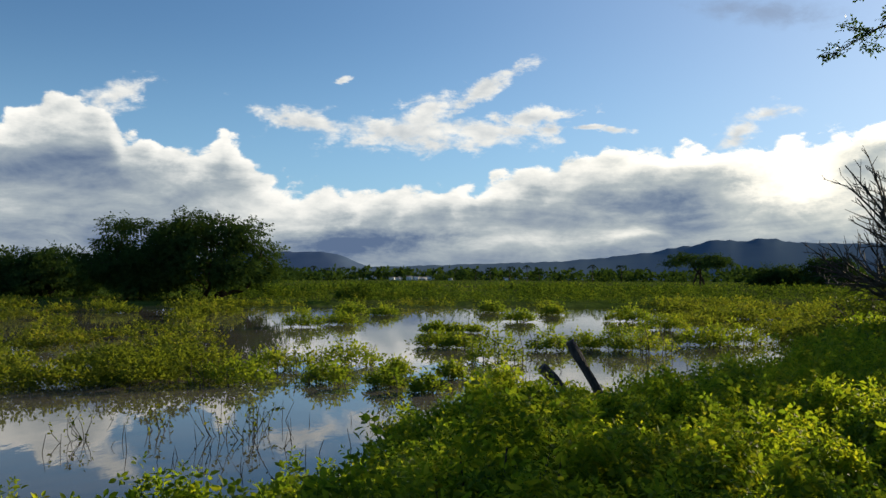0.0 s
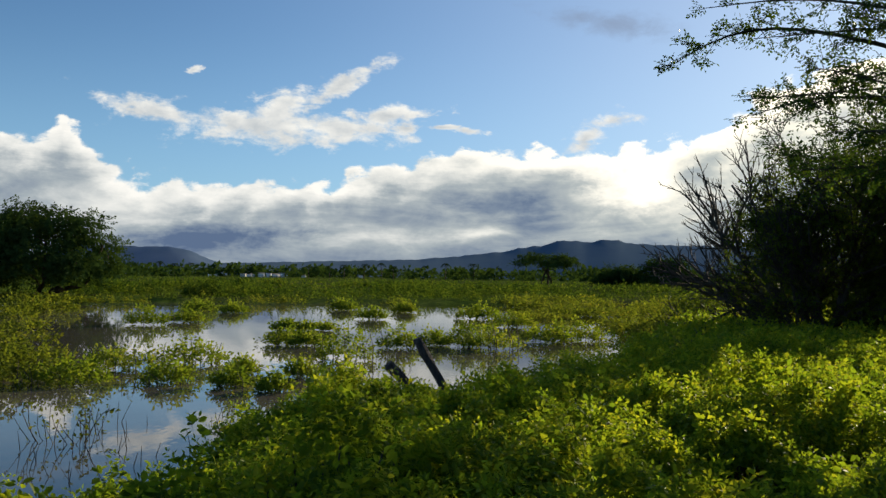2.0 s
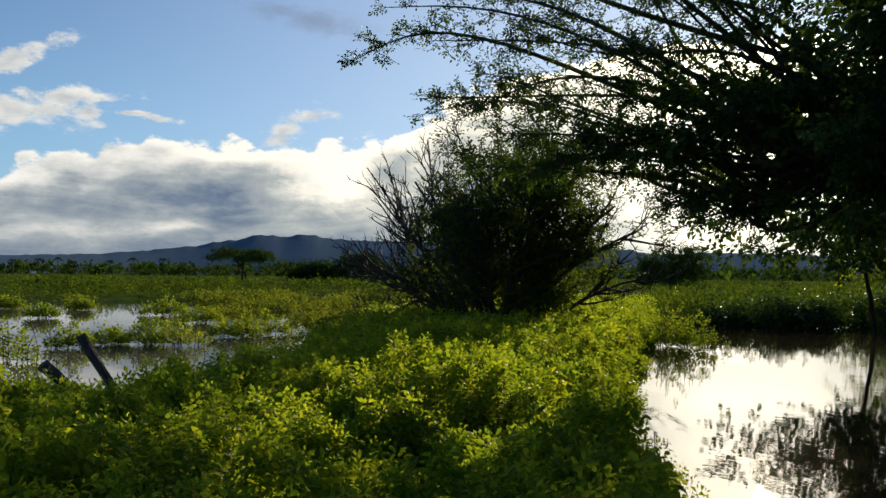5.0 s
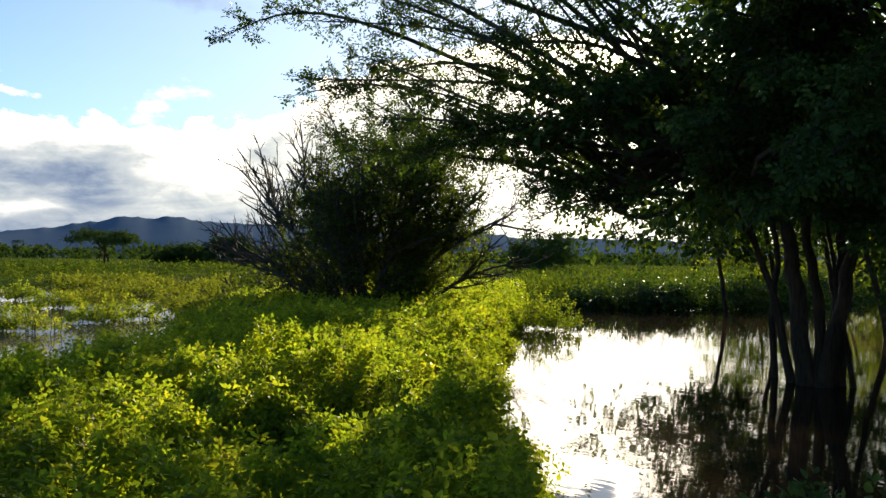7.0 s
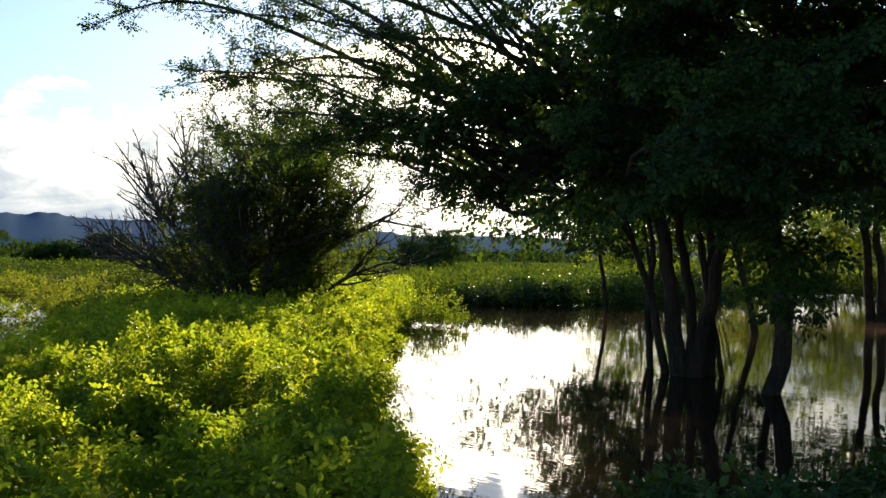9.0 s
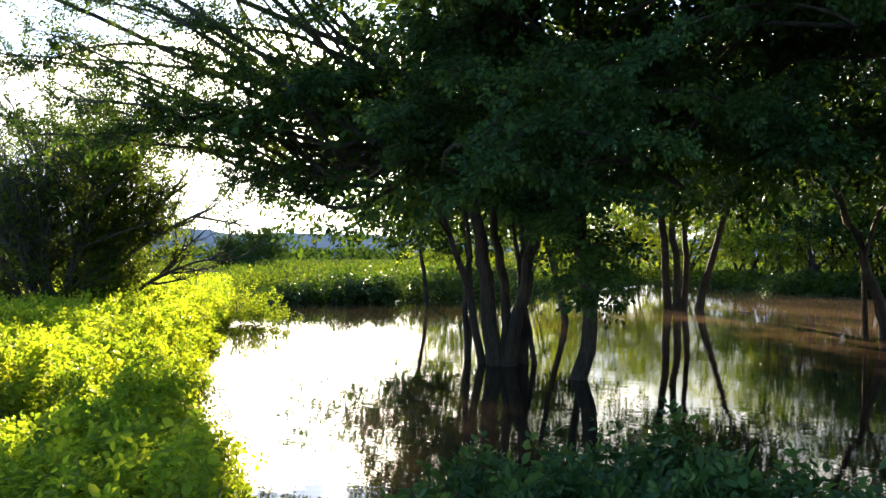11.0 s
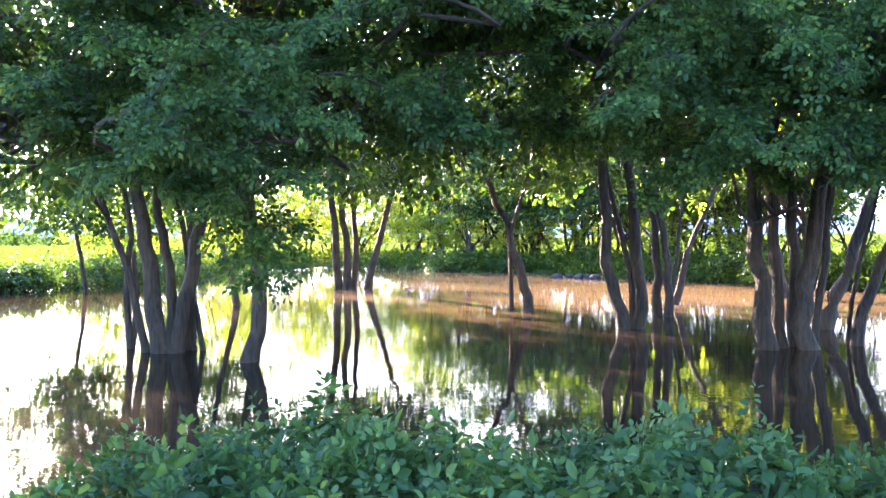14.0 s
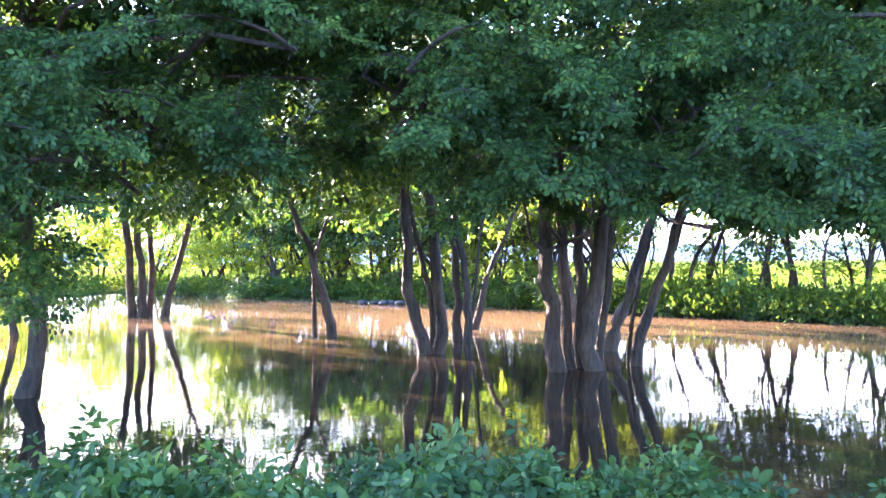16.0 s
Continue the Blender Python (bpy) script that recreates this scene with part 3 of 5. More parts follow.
def pad_leaves(centres, radii, count, leaf, flat=0.4, pairs=2, fine=False, droop=0.3, out=None):
    """Foliage pads: sprays that fan out from the heart of each pad, denser at its rim and hanging a little."""
    n = int(sum(count))
    idx = np.repeat(np.arange(len(centres)), count)
    d = unit(rng.normal(size=(n, 3)) * [1, 1, 0.75])
    r = rng.uniform(0.05, 1, n) ** 0.6
    R = radii[idx]
    off = d * (r * R)[:, None] * [1, 1, flat]
    off[:, 2] -= 0.22 * R * r ** 2
    axis = d * [1, 1, 0.35] + rng.normal(size=(n, 3)) * 0.35 + [0, 0, -0.1]
    size = np.broadcast_to(leaf, len(centres))[idx]
    face = np.tile([0, 0, 1.0], (n, 1)) if out is None else out[idx] * 0.8 + d * 0.35 + [0, 0, 0.6]
    at = centres[idx] + off
    ok = clear_of_sun(at)
    at, axis, size, face = at[ok], axis[ok], size[ok], face[ok]
    return sprigs(at, axis, size * rng.uniform(1.3, 2.2, len(at)), size, pairs, fine, droop, face)


def tree(name, label, stems, pads, pad_r, leaf, per_pad, leaf_mat, bark=None, group="", flat=0.4, pairs=2, limb_r=0.036, twigs=3, category="tree", where=None, main_limbs=0):
    """A tree of one or more stems; limbs run from the stems to each foliage pad."""
    bark = bark or BARK
    base = np.asarray(where if where is not None else stems[0][0][0], float)
    ob = thing(name, label, category, tuple(base), group)
    tops = []
    for path, r0, r1 in stems:
        path = np.asarray(path, float)
        t = np.linspace(0, 1, len(path))
        tt = np.linspace(0, 1, 14)
        fine_path = np.stack([np.interp(tt, t, path[:, k]) for k in range(3)], 1)
        soft = fine_path.copy()
        soft[1:-1] = (fine_path[:-2] + 2 * fine_path[1:-1] + fine_path[2:]) / 4
        soft[1:-1] += rng.normal(size=(12, 3)) * r0 * 0.18
        rad = r1 + (r0 - r1) * (1 - tt) ** 0.8
        rad *= 0.8
        rad[:3] *= [1.2, 1.1, 1.03]
        v, f = tube_arrays(soft, rad, 14, 0.13)
        mesh_part("trunk", raw_mesh("trunk", v - base, f, 4, True), bark, ob)
        tops.append(soft)
    pads, pad_r = np.asarray(pads, float), np.asarray(pad_r, float)
    limbs, lengths = [], []
    # Each pad hangs on its nearest neighbour nearer the stems, so that branches fork and thin out.
    spine = np.concatenate([s[6:] for s in tops])
    gap = np.array([(np.linalg.norm(spine - c, axis=1) + np.clip(spine[:, 2] - c[2] + 0.4, 0, None)).min() for c in pads])
    nodes, parent = list(spine), []
    order = np.argsort(gap)
    for i in order:
        at = np.array(nodes)
        d = np.linalg.norm(at - pads[i], axis=1) + np.clip(at[:, 2] - pads[i][2] + 0.1, 0, None) * 0.8
        d[:len(spine)] *= 0.85
        parent.append(int(d.argmin()))
        nodes.append(pads[i])
    carry = np.ones(len(nodes))
    for k in range(len(order) - 1, -1, -1):
        carry[parent[k]] += carry[len(spine) + k]
    for k, i in enumerate(order):
        a, c, r = nodes[parent[k]], pads[i], pad_r[i]
        w = min(limb_r * 0.22 * math.sqrt(carry[len(spine) + k]), limb_r * 1.1)
        w0 = w if parent[k] < len(spine) else min(limb_r * 0.22 * math.sqrt(carry[parent[k]]), w * 1.5)
        lengths.append((carry[len(spine) + k], len(limbs)))
        p = bent(a, c, 0.08, 6, 0.05)
        limbs.append(tube_arrays(p, np.linspace(w0, w * 0.8, 6), 5))
        for _ in range(twigs):
            e = c + unit(rng.normal(size=3) * [1, 1, 0.4]) * r * 0.9
            limbs.append(tube_arrays(bent(p[3 + rng.integers(0, 2)], e, 0.1, 4), np.linspace(0.3, 0.08, 4) * limb_r * 0.5, 4))
    main = {i for _, i in sorted(lengths)[-main_limbs:]} if main_limbs else set()
    for i in main:
        mesh_part("limb", raw_mesh("limb", limbs[i][0] - base, limbs[i][1], 4, True), bark, ob)
    v, f = join([x for i, x in enumerate(limbs) if i not in main])
    tagged(mesh_part("branchwork", raw_mesh("branchwork", v - base, f, 4, True), bark, ob), kind="stuff")
    fill = np.maximum((np.broadcast_to(per_pad, len(pads)) * np.clip(pad_r, 0.3, 1.2) ** 1.6).astype(int), 12)
    out = unit((pads - spine.mean(0)) * [1, 1, 0.3])
    v, f = pad_leaves(pads, pad_r, fill, leaf, flat, pairs, out=out)
    mesh_part("crown", raw_mesh("crown", v - base, f, 4), leaf_mat, ob, "leafy crown with gaps of light")
    return ob


def crown_pads(centre, rx, ry, low, high, count, size, seed, hang=0.25):
    """Pads through a broad crown, more of them near its outer skin, the lowest at the rim."""
    r = np.random.default_rng(seed)
    a, q = r.uniform(0, 2 * np.pi, count), r.uniform(0.12, 1, count) ** 0.6
    x, y = centre[0] + np.cos(a) * q * rx, centre[1] + np.sin(a) * q * ry
    dome = low + (high - low) * np.sqrt(np.clip(1 - 0.85 * q ** 2, 0, 1))
    floor = low + hang * (high - low) * (1 - q)
    z = floor + (dome - floor) * r.uniform(0, 1, count) ** 0.8
    return np.stack([x, y, z], 1), size * r.uniform(0.75, 1.25, count)


def stem(az, far, points, r0, r1):
    """A stem from its foot: points are (bearing, height) along it at about that distance; it runs on into the crown."""
    path = [polar(az, far, -0.4)] + [polar(a, far + k * 0.15, z) for k, (a, z) in enumerate(points)]
    step = path[-1] - path[-2]
    return path + [path[-1] + step * (1.6 / max(step[2], 0.5))], r0, r1


def reaching_boughs(owner):
    """Long boughs of the first tree that reach over the bank, with side twigs and sprays of small leaves along them."""
    base = np.array(owner.location)
    r = np.random.default_rng(41)
    ends = [(24.4, 13.6, 13.2), (26.8, 17, 13), (28.7, 18.4, 12.6), (28.0, 21.5, 12.4), (28.8, 11.4, 13), (31, 9.8, 12.8), (33.7, 9.2, 12.4), (36, 8.6, 12.2), (38.8, 8.0, 11.8), (41, 9.2, 11.4), (44, 5.4, 11.2), (44.5, 2.6, 11.4),
            (32.2, 19.6, 12.4), (36, 15.6, 12), (39.6, 12.4, 11.6), (37.3, 21, 11.6), (34, 24, 12), (41.5, 18, 11.2), (43.5, 22.5, 11), (45.5, 14, 11), (46.5, 9, 11), (29.5, 15, 12.6), (33, 13, 12.4), (46.5, 4.5, 11), (47.5, 19, 10.6), (40, 25, 11.4),
            (30.5, 8.2, 12.8), (32.2, 7.0, 12.6), (34.5, 6.4, 12.4), (37, 6.6, 12), (33, 10.8, 12.4), (35.5, 11.2, 12.2), (29.4, 10.4, 12.8), (38, 10, 11.8), (43, 7.5, 11.2), (45, 11.5, 11), (42.5, 14.5, 11.2)]
    wood, seat, way = [], [], []
    trunk_top = polar(58.0, 16.4, 4.6)
    for a, e, d in ends:
        end = polar(a, d, 2.06 + d * math.tan(radians(e)))
        sa, sd = 48.5 + r.uniform(0, 6), r.uniform(11.6, 13.6)
        start = polar(sa, sd, 2.06 + sd * math.tan(radians(2.6 + (e - 2) * 0.4 + r.uniform(-1.5, 2.0))))
        wood.append(tube_arrays(bent(trunk_top, start, 0.05, 6), np.linspace(0.05, 0.035, 6), 5))
        path = bent(start, end, 0.07, 16, 0.05 if e > 6 else 0.12)
        L = np.linalg.norm(end - start)
        v, q = tube_arrays(path, np.linspace(0.02 + 0.005 * L, 0.006, 16), 6)
        mesh_part("limb", raw_mesh("limb", v - base, q, 4, True), TWIG, owner)
        heading = unit(end - start)
        for k in range(int(9 + 7 * L)):
            t = r.uniform(0.12, 1) ** 0.8 * 14.9
            p = path[int(t)] + (path[min(int(t) + 1, 15)] - path[int(t)]) * (t % 1)
            out = unit(heading * 0.6 + r.normal(size=3) * [0.6, 0.6, 0.55] + [0, 0, 0.1])
            tip = p + out * r.uniform(0.25, 0.8) * (1.15 - 0.75 * t / 15)
            wood.append(tube_arrays(bent(p, tip, 0.05, 4), [0.008, 0.006, 0.005, 0.003], 3))
            m = 9
            u = r.uniform(0.15, 1, m)[:, None]
            seat.append(p + (tip - p) * u + r.normal(size=(m, 3)) * 0.035)
            way.append(out * 0.7 + r.normal(size=(m, 3)) * 0.55)
    v, q = join(wood)
    tagged(mesh_part("branchwork", raw_mesh("branchwork", v - base, q, 4), TWIG, owner), kind="stuff")
    seat, way = np.concatenate(seat), np.concatenate(way)
    ok = clear_of_sun(seat)
    seat, way = seat[ok], way[ok]
    v, q = sprigs(seat, way, r.uniform(0.07, 0.15, len(seat)), 0.054, 2)
    mesh_part("foliage", raw_mesh("foliage", v - base, q, 4), GROVE, owner, "sprays of small leaves along the boughs")


def drooping_boughs(owner, stems, boughs, seed):
    """Boughs that leave the crown, arch and droop at the tip, with flat sprays of leafy twigs to both sides."""
    base, r = np.array(owner.location), np.random.default_rng(seed)
    spine = np.concatenate([np.asarray(path, float)[-3:] for path, _, _ in stems])
    wood, seat, way, size = [], [], [], []
    for (a, e, d), (ra, re, rd) in boughs:
        tip, root = polar(a, d, 2.0 + d * math.tan(radians(e))), polar(ra, rd, 2.0 + rd * math.tan(radians(re)))
        L = np.linalg.norm(tip - root)
        t = np.linspace(0, 1, 12)[:, None]
        path = root + (tip - root) * t + np.array([0, 0, 0.16 * L]) * np.sin(np.pi * t ** 0.8) + np.sin(np.pi * t) * r.normal(size=3) * 0.07 * L
        wood.append(tube_arrays(path, np.linspace(0.024, 0.005, 12), 5))
        wood.append(tube_arrays(bent(spine[np.linalg.norm(spine - root, axis=1).argmin()], root, 0.06, 6, 0.06), np.linspace(0.036, 0.024, 6), 5))
        heading = unit(tip - root)
        flank = unit(np.cross(heading, [0, 0, 1.0]))
        for k in range(int(9 + 15 * L)):
            u = r.uniform(0.16, 1) ** 0.85 * 10.9
            p = path[int(u)] + (path[int(u) + 1] - path[int(u)]) * (u % 1)
            out = unit(flank * r.choice([-1, 1]) * r.uniform(0.3, 1.0) + heading * 0.65 + r.normal(size=3) * 0.2 + [0, 0, r.uniform(-0.35, 0.12)])
            end = p + out * r.uniform(0.2, 0.62) * (1.2 - 0.06 * u)
            if k % 3 == 0:
                wood.append(tube_arrays([p, (p + end) / 2 + [0, 0, 0.02], end], [0.007, 0.005, 0.003], 3))
            m = 8
            seat.append(p + (end - p) * r.uniform(0.1, 1, m)[:, None] + r.normal(size=(m, 3)) * [0.03, 0.03, 0.018])
            way.append(out * 0.8 + r.normal(size=(m, 3)) * 0.45 + [0, 0, -0.12])
            size.append(np.full(m, np.clip(0.0074 * d, 0.052, 0.084) * r.uniform(0.85, 1.15)))
    v, q = join(wood)
    tagged(mesh_part("branchwork", raw_mesh("branchwork", v - base, q, 4), BARK, owner), kind="stuff")
    seat, way, size = np.concatenate(seat), np.concatenate(way), np.concatenate(size)
    ok = clear_of_sun(seat)
    seat, way, size = seat[ok], way[ok], size[ok]
    face = unit(-seat * [1, 1, 0]) * 0.7 + [0, 0, 0.8]
    v, q = sprigs(seat, way, size * r.uniform(1.3, 2.2, len(seat)), size, 2, False, 0.35, face)
    mesh_part("foliage", raw_mesh("foliage", v - base, q, 4), GROVE, owner, "drooping sprays of blue-green leaves")


# The flooded grove, from the bank towards the far side.
GROVE_LABEL = "broad leafy tree with grey-brown stems standing in flood water"
grove = [
    # crown centre, radii, low, high, pads, seed, stems
    ((12.8, 8.2), 6.0, 6.0, 2.9, 9.0, 90, 11, [stem(61.0, 16.5, [(60.9, 0.3), (60.7, 1.0), (60.3, 1.9), (59.9, 2.4), (59.3, 3.4), (57.6, 5.4)], 0.2, 0.08), stem(61.7, 16.4, [(61.9, 0.6), (62.9, 1.4), (63.1, 2.1), (63.8, 2.8), (64.6, 4.6)], 0.165, 0.07),
    stem(61.4, 16.5, [(61.7, 0.8), (61.4, 1.7), (60.9, 2.2), (60.8, 3.0), (61.4, 4.8)], 0.12, 0.06), stem(62.8, 16.8, [(62.8, 1.0), (62.7, 1.9), (62.9, 2.8), (63.4, 4.4)], 0.13, 0.06),
    stem(60.1, 16.7, [(59.6, 0.9), (58.9, 1.7), (58.0, 2.4), (56.6, 3.6)], 0.09, 0.05), stem(63.6, 16.6, [(63.2, 0.5), (62.9, 1.0), (62.4, 2.0)], 0.06, 0.035), stem(59.2, 17.4, [(58.9, 1.2), (59.4, 2.2), (58.6, 3.4)], 0.07, 0.04)]),
    ((12.6, 5.2), 3.6, 3.2, 2.9, 7.5, 46, 12, [stem(66.2, 14.8, [(66.9, 0.5), (67.3, 1.2), (66.7, 1.9), (66.3, 2.7), (66.5, 4.0)], 0.17, 0.08)]),
    ((33, 11), 4.6, 4.6, 3.4, 10.0, 54, 13, [stem(71.4, 35.4, [(71.2, 1.6), (71.0, 3.6), (70.5, 5.5)], 0.2, 0.09), stem(71.8, 35.2, [(71.9, 1.6), (71.6, 3.6), (72, 5)], 0.2, 0.09),
                                           stem(72.2, 35.8, [(72.5, 1.6), (72.3, 4.0)], 0.17, 0.08), stem(73.1, 34.6, [(73.7, 1.4), (74.6, 3.0), (75.4, 4.8)], 0.17, 0.06)]),
    ((24, 4.2), 4.2, 4.0, 3.2, 9.0, 50, 14, [stem(84.0, 24.0, [(83.9, 0.4), (83.4, 1.0), (82.7, 1.9), (82.0, 2.8), (81.2, 3.7)], 0.17, 0.07), stem(82.8, 24.3, [(82.6, 2.0), (83.4, 3.0), (84.2, 4.0)], 0.07, 0.04)]),
    ((17.8, 1.0), 4.0, 3.6, 3.0, 8.2, 50, 15, [stem(90.1, 19.3, [(89.7, 0.4), (89.1, 1.0), (88.7, 2.1), (88.8, 3.3), (88.4, 4.5)], 0.17, 0.08), stem(90.9, 19.4, [(90.9, 0.7), (90.9, 1.5), (90.6, 2.8), (89.9, 4.2)], 0.18, 0.08),
                                             stem(90.6, 19.6, [(90.4, 1.2), (89.8, 2.0), (89.2, 2.9), (88.6, 4.0)], 0.09, 0.05), stem(92.0, 22.4, [(92.0, 0.8), (91.9, 1.8), (91.3, 3.4), (90.6, 4.4)], 0.15, 0.07),
                                             stem(92.6, 22.2, [(92.7, 0.8), (92.6, 1.6), (92.0, 2.9), (91.5, 4.0)], 0.13, 0.06), stem(93.0, 26, [(93.4, 0.8), (93.7, 1.5), (94.7, 2.4), (95.6, 3.4)], 0.12, 0.05), stem(92.4, 22.6, [(93.2, 1.4), (93.4, 2.6), (94.0, 3.8)], 0.06, 0.03)]),
    ((13.6, -3.4), 4.4, 4.2, 2.9, 8.6, 60, 16, [stem(98.8, 16.3, [(98.6, 0.4), (98.2, 1.0), (97.9, 1.9), (97.8, 2.7), (98.2, 3.8), (97.6, 5)], 0.2, 0.09), stem(99.3, 16.6, [(99.1, 0.6), (99.0, 1.2), (99.0, 2.3), (98.6, 3.6)], 0.15, 0.07),
                                              stem(100.5, 16.5, [(100.5, 0.5), (100.7, 1.2), (101.2, 2.1), (101.6, 3.0), (102.8, 3.9)], 0.21, 0.09), stem(100.0, 16.9, [(100.0, 0.8), (100.0, 1.7), (99.8, 2.9), (100.2, 4.4)], 0.14, 0.07),
                                              stem(101.5, 20, [(101.9, 0.4), (102.6, 1.0), (103.5, 1.9), (104.2, 2.9), (104.8, 3.9)], 0.19, 0.08), stem(103.3, 17.3, [(103.5, 0.4), (104.1, 0.9), (105.0, 1.7), (105.7, 2.4), (106.5, 3.4)], 0.13, 0.06),
                                              stem(102.8, 17.6, [(103.2, 0.9), (103.8, 1.8), (104.6, 2.8)], 0.05, 0.03), stem(100.9, 17.0, [(101.6, 1.4), (101.9, 2.4), (102.2, 3.6)], 0.1, 0.05)]),
    ((11.5, -8.0), 4.0, 4.0, 3.0, 8.0, 40, 17, [stem(121, 17, [(121, 1.2), (120.6, 2.6), (120, 4.4)], 0.24, 0.1), stem(122, 17.4, [(122.6, 1.4), (123.4, 3.2), (124, 4.8)], 0.2, 0.09)]),
    # Out of view on the right, added to keep sky light off the grove.
    ((9.5, -12.0), 4.6, 4.6, 3.0, 10.0, 46, 24, [stem(141, 15.5, [(141, 1.4), (141, 3.0), (140, 5.0)], 0.24, 0.1)]),
    ((30.5, 0.5), 4.2, 4.2, 3.0, 9.0, 46, 18, [stem(99.5, 29, [(99, 1.4), (98.5, 3.0), (98, 5)], 0.2, 0.09), stem(100.5, 29, [(101, 1.4), (101.6, 3.4)], 0.16, 0.07)]),
    ((25.0, 17.2), 4.0, 4.0, 2.4, 9.5, 54, 20, [stem(56.0, 37, [(55.8, 1.2), (55.5, 2.2), (55.0, 4.4)], 0.1, 0.06)]),
    ((29.5, 17.5), 4.4, 4.4, 2.4, 10.0, 50, 21, [stem(59.0, 36, [(58.8, 1.2), (58.4, 3.0), (58, 4.6)], 0.13, 0.07)]),
    ((35.0, 19.5), 4.4, 4.4, 2.6, 10.0, 46, 22, [stem(62.2, 40, [(62, 1.4), (61.6, 3.0), (61, 4.6)], 0.15, 0.08)]),
    ((23.5, 10.5), 4.4, 4.4, 3.2, 9.5, 54, 19, [stem(66.5, 27, [(66.3, 1.2), (65.8, 2.8), (65.2, 4.4)], 0.17, 0.08), stem(65.2, 27.5, [(64.6, 1.2), (63.8, 2.6), (63.4, 4.2)], 0.13, 0.06)]),
]
# The lower edge of the leaves over the water, by bearing: the boughs hang towards the bank.
SKIRT = np.array([(44, 6.0), (47, 2.4), (50, 1.0), (53, 0.2), (57, 1.0), (61, 1.0), (65, 0.4), (69, 1.6), (71, 2.0), (73, 0.9), (75.5, 2.6), (78, 3.8), (80, 4.6), (82.5, 5.2), (84.5, 4.4), (87, 3.7), (88, 2.4), (89.5, 4.4),
                  (91, 2.4), (92.8, 1.4), (94.7, 2.4), (98.4, 1.6), (101.3, 2.8), (103.5, 1.2), (105, 1.6), (106.8, 4.2), (107.8, 4.2), (109, 2.2), (111.2, 0.8), (114.7, 1.8), (117.4, -0.2), (130, 1)])
front = np.random.default_rng(77)
# Leaf pads above the view, added to block sky light from overhead.
roof = 120
fa, fd, fe = front.uniform(74, 128, roof), front.uniform(6.5, 14, roof), front.uniform(33, 48, roof)
backing = 110
fa, fd, fe = np.concatenate([fa, front.uniform(58, 126, backing)]), np.concatenate([fd, front.uniform(11.5, 15.5, backing)]), np.concatenate([fe, front.uniform(12, 33, backing)])
curtain = polar(fa, fd)
curtain[:, 2] = 2.0 + fd * np.tan(np.radians(fe))
hang_az, hang_el = np.array([66.5, 67.2, 68.2, 69.0, 68.0, 67.5]), np.array([0.6, -1.2, -0.6, 0.8, -2.6, 1.8])
hang = polar(hang_az, np.full(6, 11.0))
hang[:, 2] = 2.0 + 11.0 * np.tan(np.radians(hang_el))
owner = np.argmin([np.hypot(curtain[:, 0] - c[0][0], curtain[:, 1] - c[0][1]) for c in grove if np.hypot(*c[0]) < 20], axis=0)
near_grove = [c for c in grove if np.hypot(*c[0]) < 20]
# Leafy boughs that hang out over the water: tip and root, each by bearing, rise in degrees and distance.
BOUGHS = [((82.3, 5.8, 9.0), (73.5, 7.8, 10.4)), ((118.0, 2.8, 8.6), (106.5, 8.2, 10.0)), ((103.8, 3.4, 8.6), (107.5, 8.6, 9.6)), ((110.6, 0.8, 8.8), (105.6, 7.4, 9.8)), ((70.0, 8.6, 8.4), (62.0, 10.4, 10.2)),
          ((94.6, 8.0, 8.6), (87.0, 11.5, 10.0)), ((92.6, 2.2, 9.6), (90.4, 6.6, 11.4))]
while len(BOUGHS) < 194:
    a = front.uniform(49, 122) if len(BOUGHS) < 178 else front.uniform(107, 122)
    low = float(np.interp(a, SKIRT[:, 0], SKIRT[:, 1]))
    e, d = low + 0.5 + (30 - low if len(BOUGHS) < 178 else 4.0) * front.uniform(0, 1) ** 1.35, front.uniform(7.4, 12.0)
    L, b = front.uniform(1.7, 3.6), radians(front.uniform(-80, 80))
    tip = polar(a, d, 2.0 + d * math.tan(radians(e)))
    away, side = polar(a, 1.0), polar(a + 90, 1.0)
    root = tip + (away * math.cos(b) + side * math.sin(b)) * L + [0, 0, front.uniform(0.1, 0.8)]
    ra, rd = math.degrees(math.atan2(root[0], root[1])), math.hypot(root[0], root[1])
    re = max(math.degrees(math.atan2(root[2] - 2.0, rd)), float(np.interp(ra, SKIRT[:, 0], SKIRT[:, 1])) + 1.5)
    if ra > 47.5:
        BOUGHS.append(((a, e, d), (ra, re, rd)))
BOUGH_OWNER = [int(np.argmin([np.hypot(*(polar(r0[0], r0[2])[:2] - c[0])) for c in near_grove])) for _, r0 in BOUGHS]
